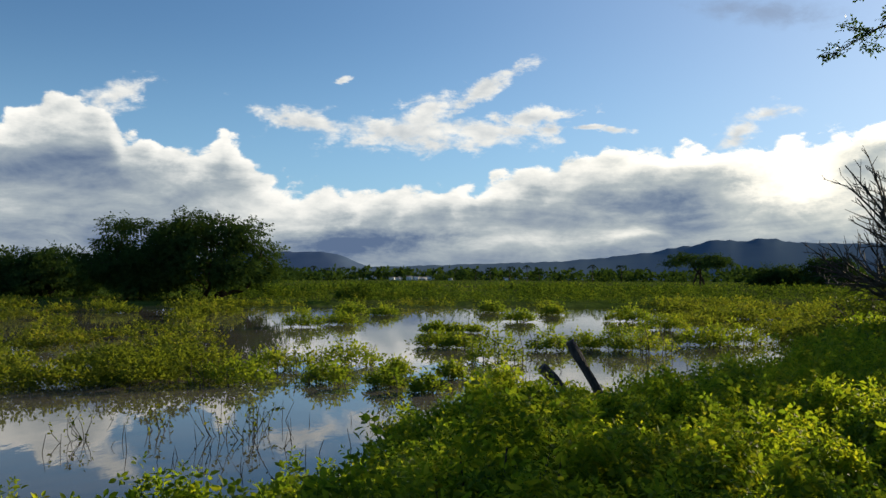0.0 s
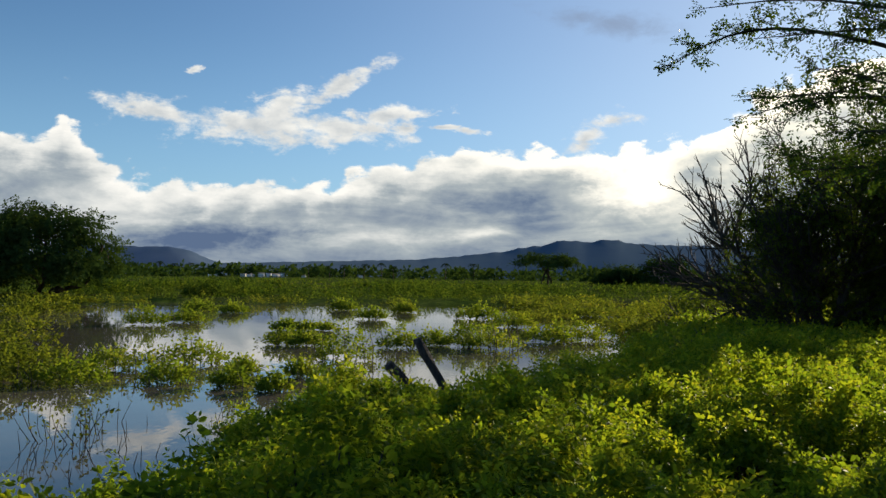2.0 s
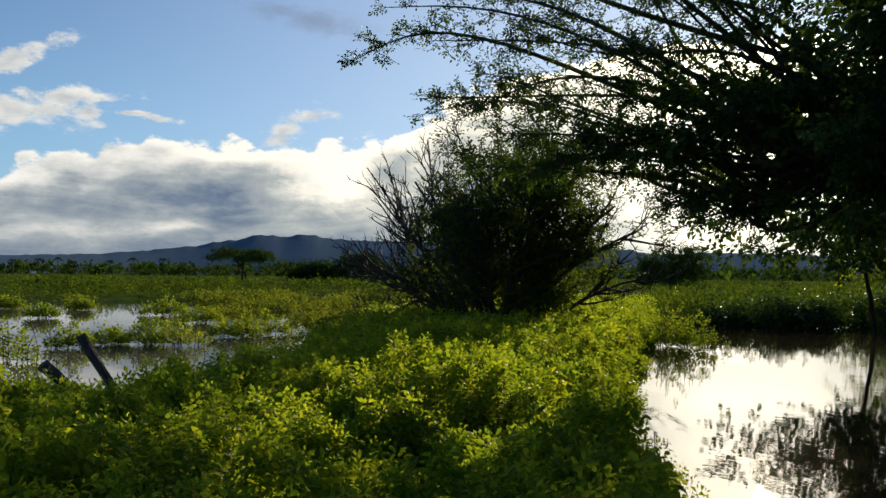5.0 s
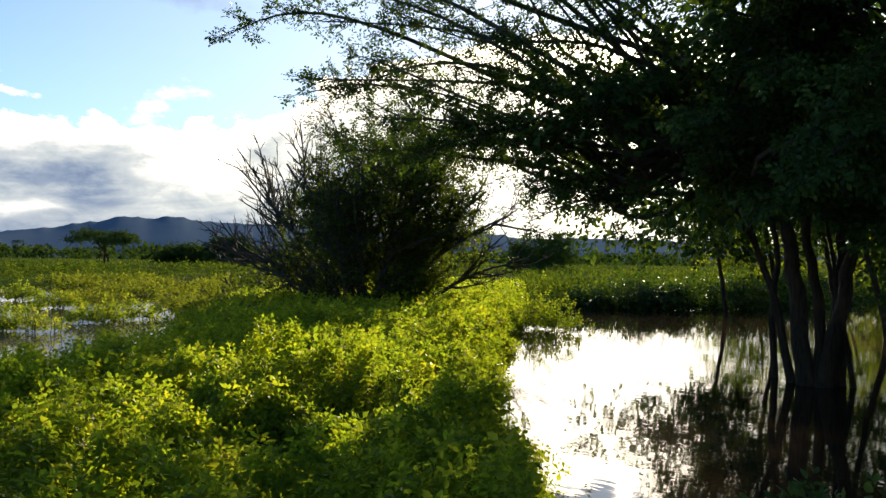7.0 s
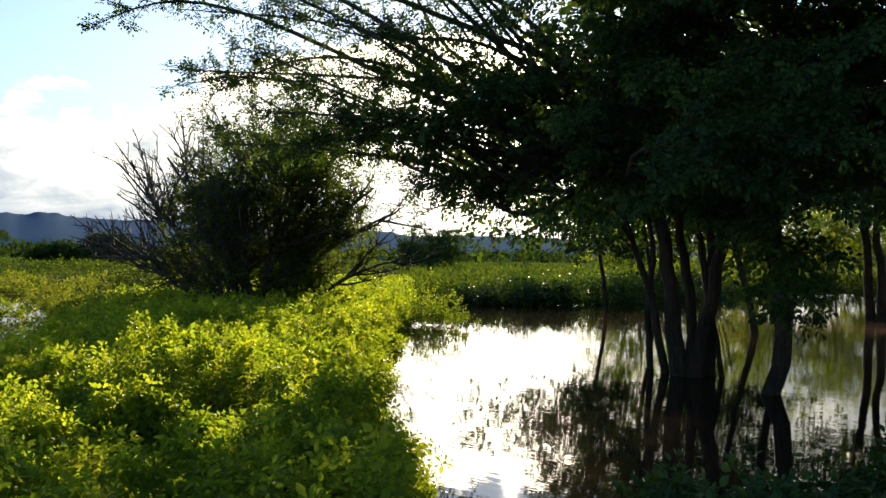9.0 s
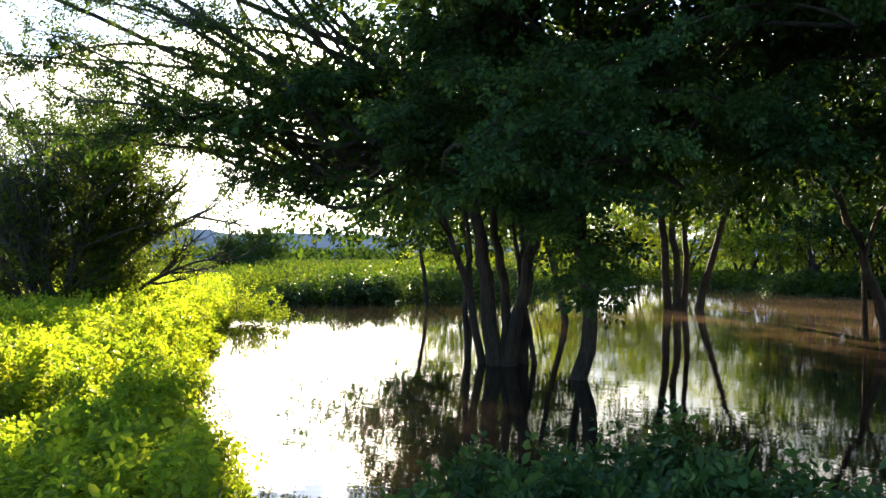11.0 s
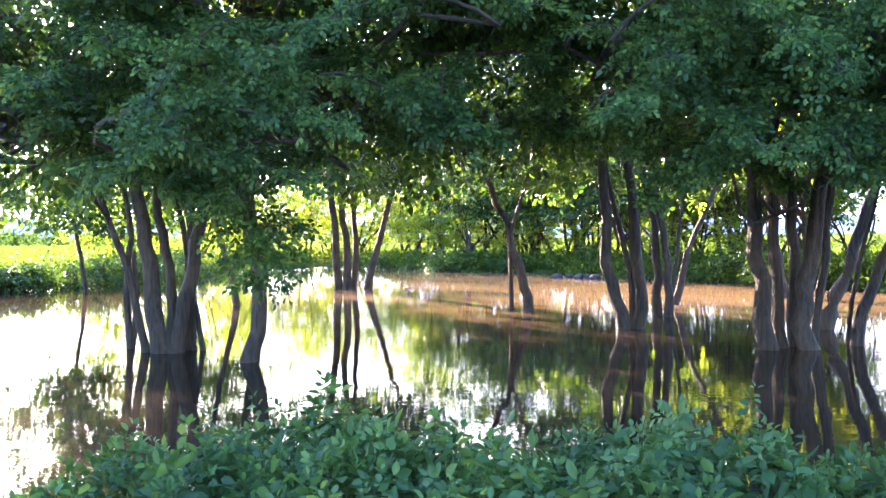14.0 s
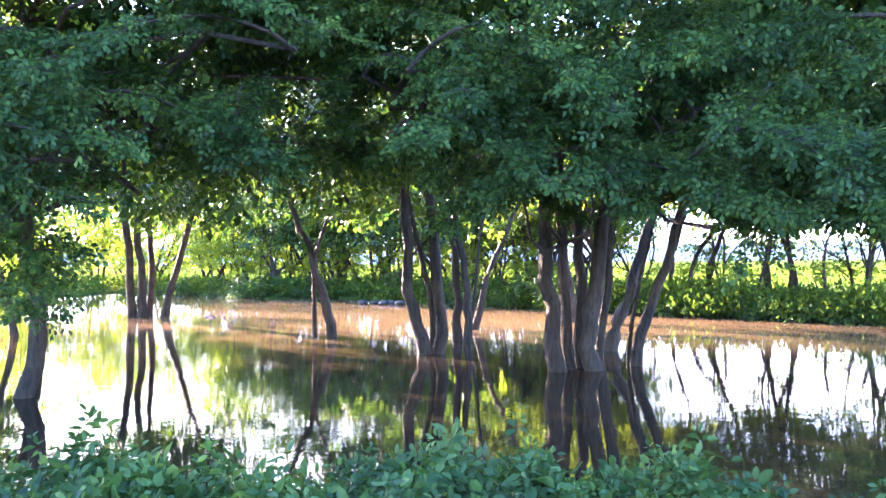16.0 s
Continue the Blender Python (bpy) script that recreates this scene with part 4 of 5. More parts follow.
for k, (centre, rx, ry, low, high, count, seed, stems) in enumerate(grove):
    p, r = crown_pads(centre, rx, ry, low, high, count, 1.0, seed)
    az, far = np.degrees(np.arctan2(p[:, 0], p[:, 1])), np.hypot(p[:, 0], p[:, 1])
    el = np.degrees(np.arctan2(p[:, 2] - 2.0, far))
    keep = (far > 11.0) & (az > 48) & (el > np.interp(az, SKIRT[:, 0], SKIRT[:, 1]) + 1.2) | (far > 20)
    p, r = p[keep], r[keep]
    label = GROVE_LABEL
    near_tree = np.hypot(*centre) < 20
    leaf, per = np.full(len(p), 0.15 if near_tree else 0.25), np.full(len(p), 72 if near_tree else 28)
    mine = [c is grove[k] for c in near_grove]
    if any(mine):
        take = owner == mine.index(True)
        p, r = np.concatenate([p, curtain[take]]), np.concatenate([r, front.uniform(0.6, 1.5, take.sum())])
        leaf, per = np.concatenate([leaf, np.full(take.sum(), 0.2)]), np.concatenate([per, np.full(take.sum(), 45)])
    if k == 0:
        label = "spreading leafy tree with boughs reaching over the water"
    if k == 1:
        p, r = np.concatenate([p, hang]), np.concatenate([r, np.full(6, 0.38)])
        leaf, per = np.concatenate([leaf, np.full(6, 0.085)]), np.concatenate([per, np.full(6, 260)])
    made = tree("tree", label, stems, p, r, leaf, per, GROVE, group="grove trees", main_limbs=8, flat=0.36, twigs=1, limb_r=0.025)
    if k == 0:
        reaching_boughs(made)
    hung = [b for b, o in zip(BOUGHS, BOUGH_OWNER) if any(mine) and o == mine.index(True)]
    if hung:
        drooping_boughs(made, stems, hung, 500 + k)


# The thorny tree at the head of the bank.
def thorn_tree():
    """Many crooked stems that fan out from one foot; outer twigs bare and curved upwards like antlers, the heart leafy."""
    base = polar(33.4, 24.0, 0.1)
    ob = thing("thorn_tree", "thorny tree with bare outer twigs over the shrubs", "tree", tuple(base))
    r = np.random.default_rng(5)
    right, away = polar(122.6, 1.0), polar(32.6, 1.0)
    wood, seats = [], []

    def leafy(p):
        q = p - base
        u, z = q @ right, q[2]
        inside = ((u - 0.35) / 2.8) ** 2 + ((z - 2.2) / 3.7) ** 2
        return r.uniform() < 1.15 - inside + (0.25 if u > 0.8 else 0.0)

    def grow(p, d, L, w, level, bare=False):
        steps = 8 if level == 0 else 6 if level == 1 else 4
        path, at, way = [p], p, d
        curl = unit(np.cross(d, r.normal(size=3))) * 0.1
        for k in range(steps - 1):
            way = unit(way + r.normal(size=3) * 0.09 + curl + [0, 0, 0.1 if level else 0.02])
            at = at + way * L / (steps - 1)
            path.append(at)
        path = np.array(path)
        tube = tube_arrays(path, np.linspace(w, max(w * 0.35, 0.006), steps), 7 if level == 0 else 4 if level == 1 else 3)
        if level == 0:
            mesh_part("trunk", raw_mesh("trunk", tube[0] - base, tube[1], 4, True), TWIG, ob)
        else:
            wood.append(tube)
        if level >= 1:
            for q in path[1:]:
                if leafy(q) and (not bare or r.uniform() < 0.12):
                    seats.append(q)
        if level < 3:
            for k in range((14 if bare else 11, 8 if bare else 6, 3)[level]):
                j = r.integers(1 if level else 2, steps)
                q = path[j - 1] + (path[j] - path[j - 1]) * r.uniform()
                local = unit(path[j] - path[j - 1])
                grow(q, unit(local * 0.85 + unit(r.normal(size=3)) * 0.62), L * r.uniform(0.3, 0.5) * (1.15 - 0.4 * j / steps), max(w * 0.46, 0.011), level + 1, bare)

    for a in np.linspace(-0.98, 1.0, 15):
        a += r.normal() * 0.05
        L = r.uniform(0.86, 1.06) * (6.5 - 1.9 * abs(a)) * (0.95 if a > 0.2 else 0.97)
        grow(base + r.normal(size=3) * [0.25, 0.25, 0], unit(right * math.sin(a) + np.array([0, 0, math.cos(a)]) + away * r.uniform(-0.55, 0.55)), L, 0.085, 0)
    for a in (-1.02, -0.92, -0.78, -0.62, -0.45, -0.25, 0.0):
        grow(base + r.normal(size=3) * [0.25, 0.25, 0], unit(right * math.sin(a) + np.array([0, 0, math.cos(a)]) + away * r.uniform(-0.6, 0.1)), r.uniform(4.0, 4.9) - 0.8 * abs(a), 0.05, 0, True)
    v, f = join(wood)
    tagged(mesh_part("branchwork", raw_mesh("branchwork", v - base, f, 4), TWIG, ob, "bare grey thorny twigs"), kind="stuff")
    seats = np.array(seats)
    seats = seats[r.permutation(len(seats))[:6200]]
    v, f = pad_leaves(seats, np.full(len(seats), 0.2), np.full(len(seats), 3), 0.085, 0.8, 2)
    mesh_part("crown", raw_mesh("crown", v - base, f, 4), THORN, ob, "dense dark green heart of small leaves")


thorn_tree()


# Trees across the pond and out on the plain.
def plain_tree(name, label, az, far, rx, low, high, count, size, leaf, per, seed, flat=0.5, mat=None, stems=2, group="", hang=0.25, girth=1.0):
    c = polar(az, far)
    g = float(ground_height(c[0], c[1])) - 0.1
    p, r = crown_pads(c, rx, rx, low, high, count, size, seed, hang)
    st = []
    q = np.random.default_rng(seed)
    for k in range(stems):
        o = q.normal(size=2) * rx * 0.12
        t = o + q.normal(size=2) * rx * 0.25
        st.append(([c + [o[0], o[1], g], c + [o[0] * .8 + t[0] * .2, o[1] * .8 + t[1] * .2, g + (low - g) * .5], c + [t[0], t[1], low], c + [t[0] * 1.3, t[1] * 1.3, (low + high) / 2]], rx * 0.045 * girth, rx * 0.02 * girth))
    return tree(name, label, st, p, r, leaf, per, mat or FAR_LEAF, group=group, flat=flat, limb_r=rx * 0.012, twigs=0)


plain_tree("tree", "dense dark round-crowned tree across the pond", -15.2, 74, 5.6, 1.2, 7.6, 90, 1.3, 0.26, 60, 31, 0.7, FAR_LEAF, 3, hang=0.05)
plain_tree("tree", "dense dark tree across the pond", -19.6, 76, 4.6, 1.4, 7.0, 64, 1.2, 0.26, 60, 32, 0.7, FAR_LEAF, 2, hang=0.05)
plain_tree("tree", "low dark tree at the marsh edge", -24.5, 86, 4.5, 0.8, 4.8, 50, 1.2, 0.3, 50, 33, 0.7, FAR_LEAF, 2, hang=0.05)
plain_tree("tree", "low dark tree at the marsh edge", -28.5, 88, 4.5, 0.8, 4.6, 50, 1.2, 0.3, 50, 34, 0.7, FAR_LEAF, 2, hang=0.05)
plain_tree("tree", "flat-topped tree on the open plain", 16.4, 185, 6.8, 4.8, 7.6, 40, 1.5, 0.42, 24, 35, 0.34, FAR_LEAF, 3)
plain_tree("tree", "round dark tree on the open plain", 21.2, 210, 5.2, 1.2, 5.2, 36, 1.8, 0.55, 36, 36, 0.55)
plain_tree("tree", "round dark tree on the open plain", 24.0, 205, 6.0, 1.8, 7.2, 40, 1.8, 0.55, 36, 37, 0.5)
plain_tree("bush", "small rounded bush on the field edge", -5.5, 72, 1.5, 0.5, 2.0, 22, 0.7, 0.2, 40, 38, 0.7, FIELD, 1, hang=0.0)
plain_tree("bush", "dark rounded bush beside the thorny tree", 26.3, 38, 1.3, 0.5, 1.9, 20, 0.6, 0.15, 40, 39, 0.7, THORN, 1, hang=0.0)
plain_tree("tree", "round tree on the far meadow", 44.6, 150, 6.0, 1.2, 7.5, 40, 1.6, 0.45, 36, 40, 0.55)

for k, (a, d, w, h) in enumerate([(47.4, 39.6, 1.2, 1.1), (49.6, 40.4, 1.5, 1.3), (51.6, 40.8, 1.6, 1.5), (53.6, 41.4, 1.6, 1.4), (55.8, 42.6, 1.6, 1.5), (58.0, 44.4, 1.6, 1.4), (60.2, 47.5, 1.7, 1.6), (62.4, 52, 1.8, 1.7)]):
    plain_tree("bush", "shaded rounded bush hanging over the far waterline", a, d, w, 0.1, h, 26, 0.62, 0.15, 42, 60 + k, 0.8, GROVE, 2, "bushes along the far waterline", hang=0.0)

# Trees and saplings on the far bank of the flooded grove.
bank_trees = [(62.5, 63, 51), (66, 72, 52), (69, 75, 53), (72.5, 72, 51), (75.5, 66, 54), (78, 60, 52), (80.5, 56, 53), (82.5, 56, 51), (84.5, 55, 54), (86.5, 52, 52), (88.5, 50, 53), (90.5, 48, 51), (93, 46, 54), (96, 43, 52),
              (99.2, 52, 53), (58, 60, 52), (64.5, 82, 52), (70.5, 85, 54), (76.5, 76, 51), (79.5, 70, 53), (83.5, 66, 52), (87.5, 62, 54), (91.5, 58, 51), (94.5, 55, 53), (97.5, 45, 51), (100.5, 48, 52)]
kinds = {}
for a, d, k in bank_trees:
    # Nearer trees take the dark grove leaf: their shaded side is in the colour.
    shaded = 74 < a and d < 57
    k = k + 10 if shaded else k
    m = pose(*polar(a, d, 0.2), 0, 0, (a * 37) % 360)
    if k in kinds:
        copy_thing(kinds[k], m)
        continue
    p, r = crown_pads((0, 0), 4.0, 4.0, 3.0 if shaded else 1.5, 10.5, 66, 1.25, k, 0.1)
    q = np.random.default_rng(k)
    st = []
    for _ in range(4):
        o, t = q.normal(size=2) * 0.35, q.normal(size=2) * 1.3
        st.append(([(o[0], o[1], -0.3), (o[0] + t[0] * .3, o[1] + t[1] * .3, 1.5), (t[0], t[1], 3.4), (t[0] * 1.3, t[1] * 1.3, 5)], 0.13, 0.05))
    kinds[k] = tree("bank_tree", "slender many-stemmed tree on the far bank", st, p, r, 0.25, 17, GROVE if shaded else BANK_SUNLIT, group="far bank trees", where=(0, 0, 0), twigs=0)
    kinds[k].matrix_basis = m


def sapling(high, seed):
    """A thin crooked sapling with a few forks and a wisp of leaves at the top."""
    r = np.random.default_rng(seed)
    ob = thing("sapling", "thin dark crooked sapling on the shaded far bank", "sapling", group="saplings of the far bank")
    tip = np.array([r.normal() * 0.3, r.normal() * 0.3, high])
    path = bent((0, 0, -0.3), tip, 0.05, 8)
    mesh_part("trunk", raw_mesh("trunk", *tube_arrays(path, np.linspace(0.075, 0.025, 8), 6), 4, True), BARK, ob)
    ends = [tip]
    for k in range(5):
        p = path[r.integers(2, 7)]
        e = p + np.array([r.normal() * 0.6, r.normal() * 0.6, r.uniform(0.6, 1.5)])
        mesh_part("limb", raw_mesh("limb", *tube_arrays(bent(p, e, 0.06, 5), np.linspace(0.035, 0.012, 5), 5), 4, True), BARK, ob)
        ends.append(e)
    v, f = pad_leaves(np.array(ends), np.full(6, 0.55), np.full(6, 16), 0.16, 0.6, 2)
    mesh_part("crown", raw_mesh("crown", v, f, 4), BANK_SUNLIT, ob)
    return ob


models = [sapling(h, 90 + k) for k, h in enumerate((3.2, 4.2, 2.6, 3.7))]
spots = np.random.default_rng(91)
for k in range(58):
    a = spots.uniform(75.5, 104) if k < 46 else spots.uniform(104, 119)
    d = float(np.interp(a, FAR[:, 0], FAR[:, 1])) + spots.uniform(1.5, 9)
    m = pose(*polar(a, d, 0.2), spots.normal() * 5, spots.normal() * 5, spots.uniform(0, 360))
    if k < 4:
        models[k].matrix_basis = m
    else:
        copy_thing(models[k % 4], m)

# Low dark bushes on the far waterline; past bearing 104 added as its shade.
shade = np.random.default_rng(95)
for k, a in enumerate(np.arange(74.5, 121, 1.9)):
    d = float(np.interp(a, FAR[:, 0], FAR[:, 1])) + shade.uniform(0.3, 1.6)
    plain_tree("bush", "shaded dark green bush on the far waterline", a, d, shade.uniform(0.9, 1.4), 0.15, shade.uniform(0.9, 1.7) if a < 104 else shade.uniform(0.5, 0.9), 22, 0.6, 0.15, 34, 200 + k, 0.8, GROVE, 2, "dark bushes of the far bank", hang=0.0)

# Taller trees behind the last of the water, their crowns held high.
for a, d, rx, low, high, seed in [(101.5, 37, 5.0, 4.4, 12, 81), (106.5, 36.5, 5.2, 4.2, 12.5, 82), (111.5, 35, 5.0, 4.0, 12, 83), (117.0, 34, 5.2, 3.8, 12, 84), (123.0, 33, 5.2, 3.6, 12, 85)]:
    plain_tree("tree", "tall slender-stemmed tree on the grassy far bank", a, d, rx, low, high, 60, 1.5, 0.26, 40, seed, 0.5, BANK_SUNLIT, 3, "tall bank trees", hang=0.1, girth=0.55)


# ---- low growth ----
def land_points(count, az0, az1, r0, r1, margin, power=1.0):
    """Random places on the land, within a span of bearings and distances."""
    a = rng.uniform(az0, az1, count)
    d = r0 + (r1 - r0) * rng.uniform(0, 1, count) ** power
    x, y = np.sin(np.radians(a)) * d, np.cos(np.radians(a)) * d
    ok = shore(x, y) > margin
    return x[ok], y[ok]


bush_rng = np.random.default_rng(61)
ba, bd = bush_rng.uniform(-40, 128, 5200), 2.6 + 42 * bush_rng.uniform(0, 1, 5200) ** 0.8
BUSHES = polar(ba, bd)[:, :2]
BUSH_R = bush_rng.uniform(0.28, 0.7, 5200) * np.clip(0.75 + bd / 26, 0.9, 1.6)
BUSH_H = bush_rng.uniform(0.42, 1.0, 5200)


def mound(x, y):
    """The height of the top of the shrubs over the land: rounded bushes that crowd together, with clefts between them."""
    top = np.full(len(x), 0.12)
    for lo in range(0, len(x), 2000):
        px, py = x[lo:lo + 2000], y[lo:lo + 2000]
        near = np.flatnonzero((np.abs(BUSHES[:, 0] - px.mean()) < np.ptp(px) / 2 + 1.5) & (np.abs(BUSHES[:, 1] - py.mean()) < np.ptp(py) / 2 + 1.5))
        q = ((px[:, None] - BUSHES[near, 0]) ** 2 + (py[:, None] - BUSHES[near, 1]) ** 2) / BUSH_R[near] ** 2
        h = BUSH_H[near] * np.sqrt(np.clip(1 - q, 0, 1))
        if len(near):
            top[lo:lo + 2000] = np.maximum(0.12, h.max(1))
    s = np.clip((shore(x, y) + 0.6) / 0.7, 0, 1)
    size = np.interp(np.degrees(np.arctan2(x, y)), [-14, 1, 54, 60], [0.7, 1.0, 1.0, 0.8])
    lump = 0.62 + wave(x, y, 1.5, 5) * 0.26 + wave(x, y, 0.7, 6) * 0.17 + wave(x, y, 0.3, 21) * 0.1 + wave(x, y, 5.0, 7) * 0.08
    return (0.45 * top + 0.72 * lump).clip(0.1) * (0.35 + 0.65 * s) * size


def by_place(x, y):
    """Sorted into strips, so that neighbours stand near one another in the list."""
    k = np.lexsort((y, np.floor(x / 0.8)))
    return x[k], y[k]


def shoots(x, y, leaf, tiers, fine=False, depth=0.07, lean=0.5):
    """Leafy shoots on the skin of the bushes: each a rosette of broad leaves in tiers, small at the tip."""
    x, y = by_place(x, y)
    n = len(x)
    h, e = mound(x, y), 0.1
    gx, gy = np.clip((mound(x + e, y) - h) / e, -1.6, 1.6), np.clip((mound(x, y + e) - h) / e, -1.6, 1.6)
    z = np.maximum(ground_height(x, y), -0.1) + h - np.minimum(rng.exponential(depth, n), h * 0.7) + np.minimum(np.maximum(rng.normal(size=n), 0) ** 1.5 * 0.05, 0.13)
    return rosettes(np.stack([x, y, z], 1), np.stack([-gx * 0.6, -gy * 0.6, np.ones(n)], 1), np.full(n, leaf), tiers, fine, lean)


def rosettes(tip, axis, leaf, tiers, fine=False, lean=0.5):
    n = len(tip)
    axis = unit(axis + rng.normal(size=(n, 3)) * lean)
    side = unit(np.cross(axis, unit(rng.normal(size=(n, 3)))))
    third = np.cross(axis, side)
    out = []
    turn = rng.uniform(0, 6.3, n)
    grown = rng.uniform(0.75, 1.25, n)
    for k in range(tiers):
        for j in range(3):
            a = turn + j * 2.094 + k * 1.1 + rng.normal(size=n) * 0.25
            rise = 0.75 - 0.42 * k + rng.normal(size=n) * 0.22
            radial = side * np.cos(a)[:, None] + third * np.sin(a)[:, None]
            d = radial * np.cos(rise)[:, None] + axis * np.sin(rise)[:, None]
            L = leaf * (0.62 + 0.3 * k) * grown * rng.uniform(0.8, 1.2, n)
            p = tip - axis * (leaf * 0.75 * k)[:, None] + radial * (L * 0.22)[:, None]
            out.append(leaf_arrays(p, d, axis + rng.normal(size=(n, 3)) * 0.3, L, L * rng.uniform(0.5, 0.7, n), fine))
    return join(out)


def edge_shoots(count):
    """Shoots down the steep side of the spit, where the shrubs end at the water."""
    d = 4.2 + 40 * rng.uniform(0, 1, count) ** 1.7
    az = np.interp(d, [3.4, 4.6, 5.9, 8, 10.5, 13.5, 17, 25, 33, 46], [48, 46.5, 44, 42, 40.5, 40.4, 41.0, 41.7, 42.4, 43.3])
    z = rng.uniform(0.02, 1, count) * np.clip(0.5 + 0.3 * wave(d, d * 0, 2.3, 31) + 0.12 * wave(d, d * 0, 0.7, 32), 0.12, 0.85)
    p = polar(az, d, z)
    right = polar(az + 90, np.ones(count))
    p += right * (rng.normal(size=count) * 0.12 + 0.42 * (1 - z) - 0.12 + 0.32 * wave(d, d * 0, 3.1, 33) + 0.12 * wave(d, d * 0, 0.9, 34))[:, None]
    return rosettes(p, right * 0.9 + [0, 0, 0.6], 0.036 + 0.0024 * d, 3)


def shrubs():
    # sunny side
    x, y = land_points(11500, -36, 50, 3.2, 5.6, -0.35, 0.75)
    x2, y2 = land_points(14500, -24, 47, 5.5, 7.7, -0.35, 0.9)
    near, v = shoots(x, y, 0.039, 3, True), shoots(x2, y2, 0.044, 3)
    v = join([near, v])
    ob = mesh_part("bank_shrubs", raw_mesh("bank_shrubs", *v, 4), SHRUB)
    tagged(ob, "dense green broad-leaved shrubs along the near bank", "shrubs", kind="stuff")
    # shady side: larger leaves, with the shade put into a darker, bluer colour
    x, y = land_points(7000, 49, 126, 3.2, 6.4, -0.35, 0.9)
    ob = mesh_part("shade_shrubs", raw_mesh("shade_shrubs", *shoots(x, y, 0.056, 3, True, 0.07, 0.55), 4), SHRUB_SHADED)
    tagged(ob, "broad-leaved shrubs of the bank, with bluish shade put into their colour", "shrubs", kind="stuff")
    x, y = land_points(22000, -8, 42, 7.4, 15.5, -0.4, 0.8)
    x2, y2 = land_points(13000, 14, 44.5, 15, 46, -0.4, 0.9)
    v = join([shoots(x, y, 0.053, 3), shoots(x2, y2, 0.12, 2, False, 0.08), edge_shoots(5200)])
    ob = mesh_part("tongue_shrubs", raw_mesh("tongue_shrubs", *v, 4), SHRUB)
    tagged(ob, "sunlit yellow-green shrubs on the spit of land", "shrubs", kind="stuff")
    # stems inside the shrubs
    x, y = by_place(*land_points(3000, -34, 124, 3.2, 9.0, -0.2, 0.8))
    h = mound(x, y)
    base = np.stack([x, y, ground_height(x, y) - 0.05], 1)
    tip = base + np.stack([rng.normal(size=len(x)) * 0.1, rng.normal(size=len(x)) * 0.1, h * 0.85], 1)
    v = join([tube_arrays([b, (b + t) / 2 + rng.normal(size=3) * 0.02, t], [0.009, 0.007, 0.004], 4) for b, t in zip(base, tip)])
    ob = mesh_part("shrub_stems", raw_mesh("shrub_stems", *v, 4), TWIG)
    tagged(ob, "thin brown stems of the bank shrubs", "shrubs", kind="stuff")


shrubs()


def field_growth():
    parts = []
    for count, az0, az1, r0, r1, leaf, hgt, mat in [(9500, -32, 45, 60, 110, 0.17, 0.22, 0), (6000, -32, 62, 105, 330, 0.45, 0.45, 0), (7000, 43, 128, 28, 75, 0.2, 0.6, 1), (4000, 43, 128, 60, 160, 0.4, 0.7, 1)]:
        x, y = land_points(count, az0, az1, r0, r1, -0.5, 1.0)
        ok = wave(x, y, 9.0, 8) > -0.35
        x, y = x[ok], y[ok]
        g = np.stack([x, y, np.maximum(ground_height(x, y), -0.02)], 1)
        parts.append(tuft_leaves(g, hgt * rng.uniform(0.6, 1.4, len(x)) * (1 + 0.5 * wave(x, y, 14.0, 9)), leaf, 4))
    for _ in range(70):
        a, d = rng.uniform(-13, 31), rng.uniform(70, 135)
        c = polar(a, d)
        wide, deep, high, n = rng.uniform(1.5, 6.0), rng.uniform(0.8, 2.0), rng.uniform(0.35, 1.0), 70
        if shore(c[0], c[1]) < 1.5:
            continue
        t, q = rng.uniform(0, 2 * np.pi, n), rng.uniform(0, 1, n) ** 0.5
        x, y = np.cos(t) * q * wide, np.sin(t) * q * deep
        o = np.stack([c[0] + x, c[1] + y, float(ground_height(c[0], c[1])) + high * (1 - 0.6 * q ** 2) * rng.uniform(0, 1, n)], 1)
        parts.append(sprigs(o, rng.normal(size=(n, 3)) * 0.6 + [0, 0, 0.6], rng.uniform(0.4, 0.7, n), 0.003 * d, 2))
    ba = rng.uniform(44, 124, 6500)
    bd = np.interp(ba, FAR[:, 0], FAR[:, 1]) + rng.uniform(-2.2, 4.5, 6500)
    x, y = np.sin(np.radians(ba)) * bd, np.cos(np.radians(ba)) * bd
    wet = shore(x, y) > -0.75
    x, y = x[wet], y[wet]
    parts.append(tuft_leaves(np.stack([x, y, np.maximum(ground_height(x, y), 0)], 1), 1.15 + 0.5 * wave(x, y, 5.0, 19), 0.2, 7))
    ob = mesh_part("field_growth", raw_mesh("field_growth", *join(parts), 4), FIELD)
    tagged(ob, "bright green grass and weeds of the open fields", "grass", kind="stuff")


field_growth()


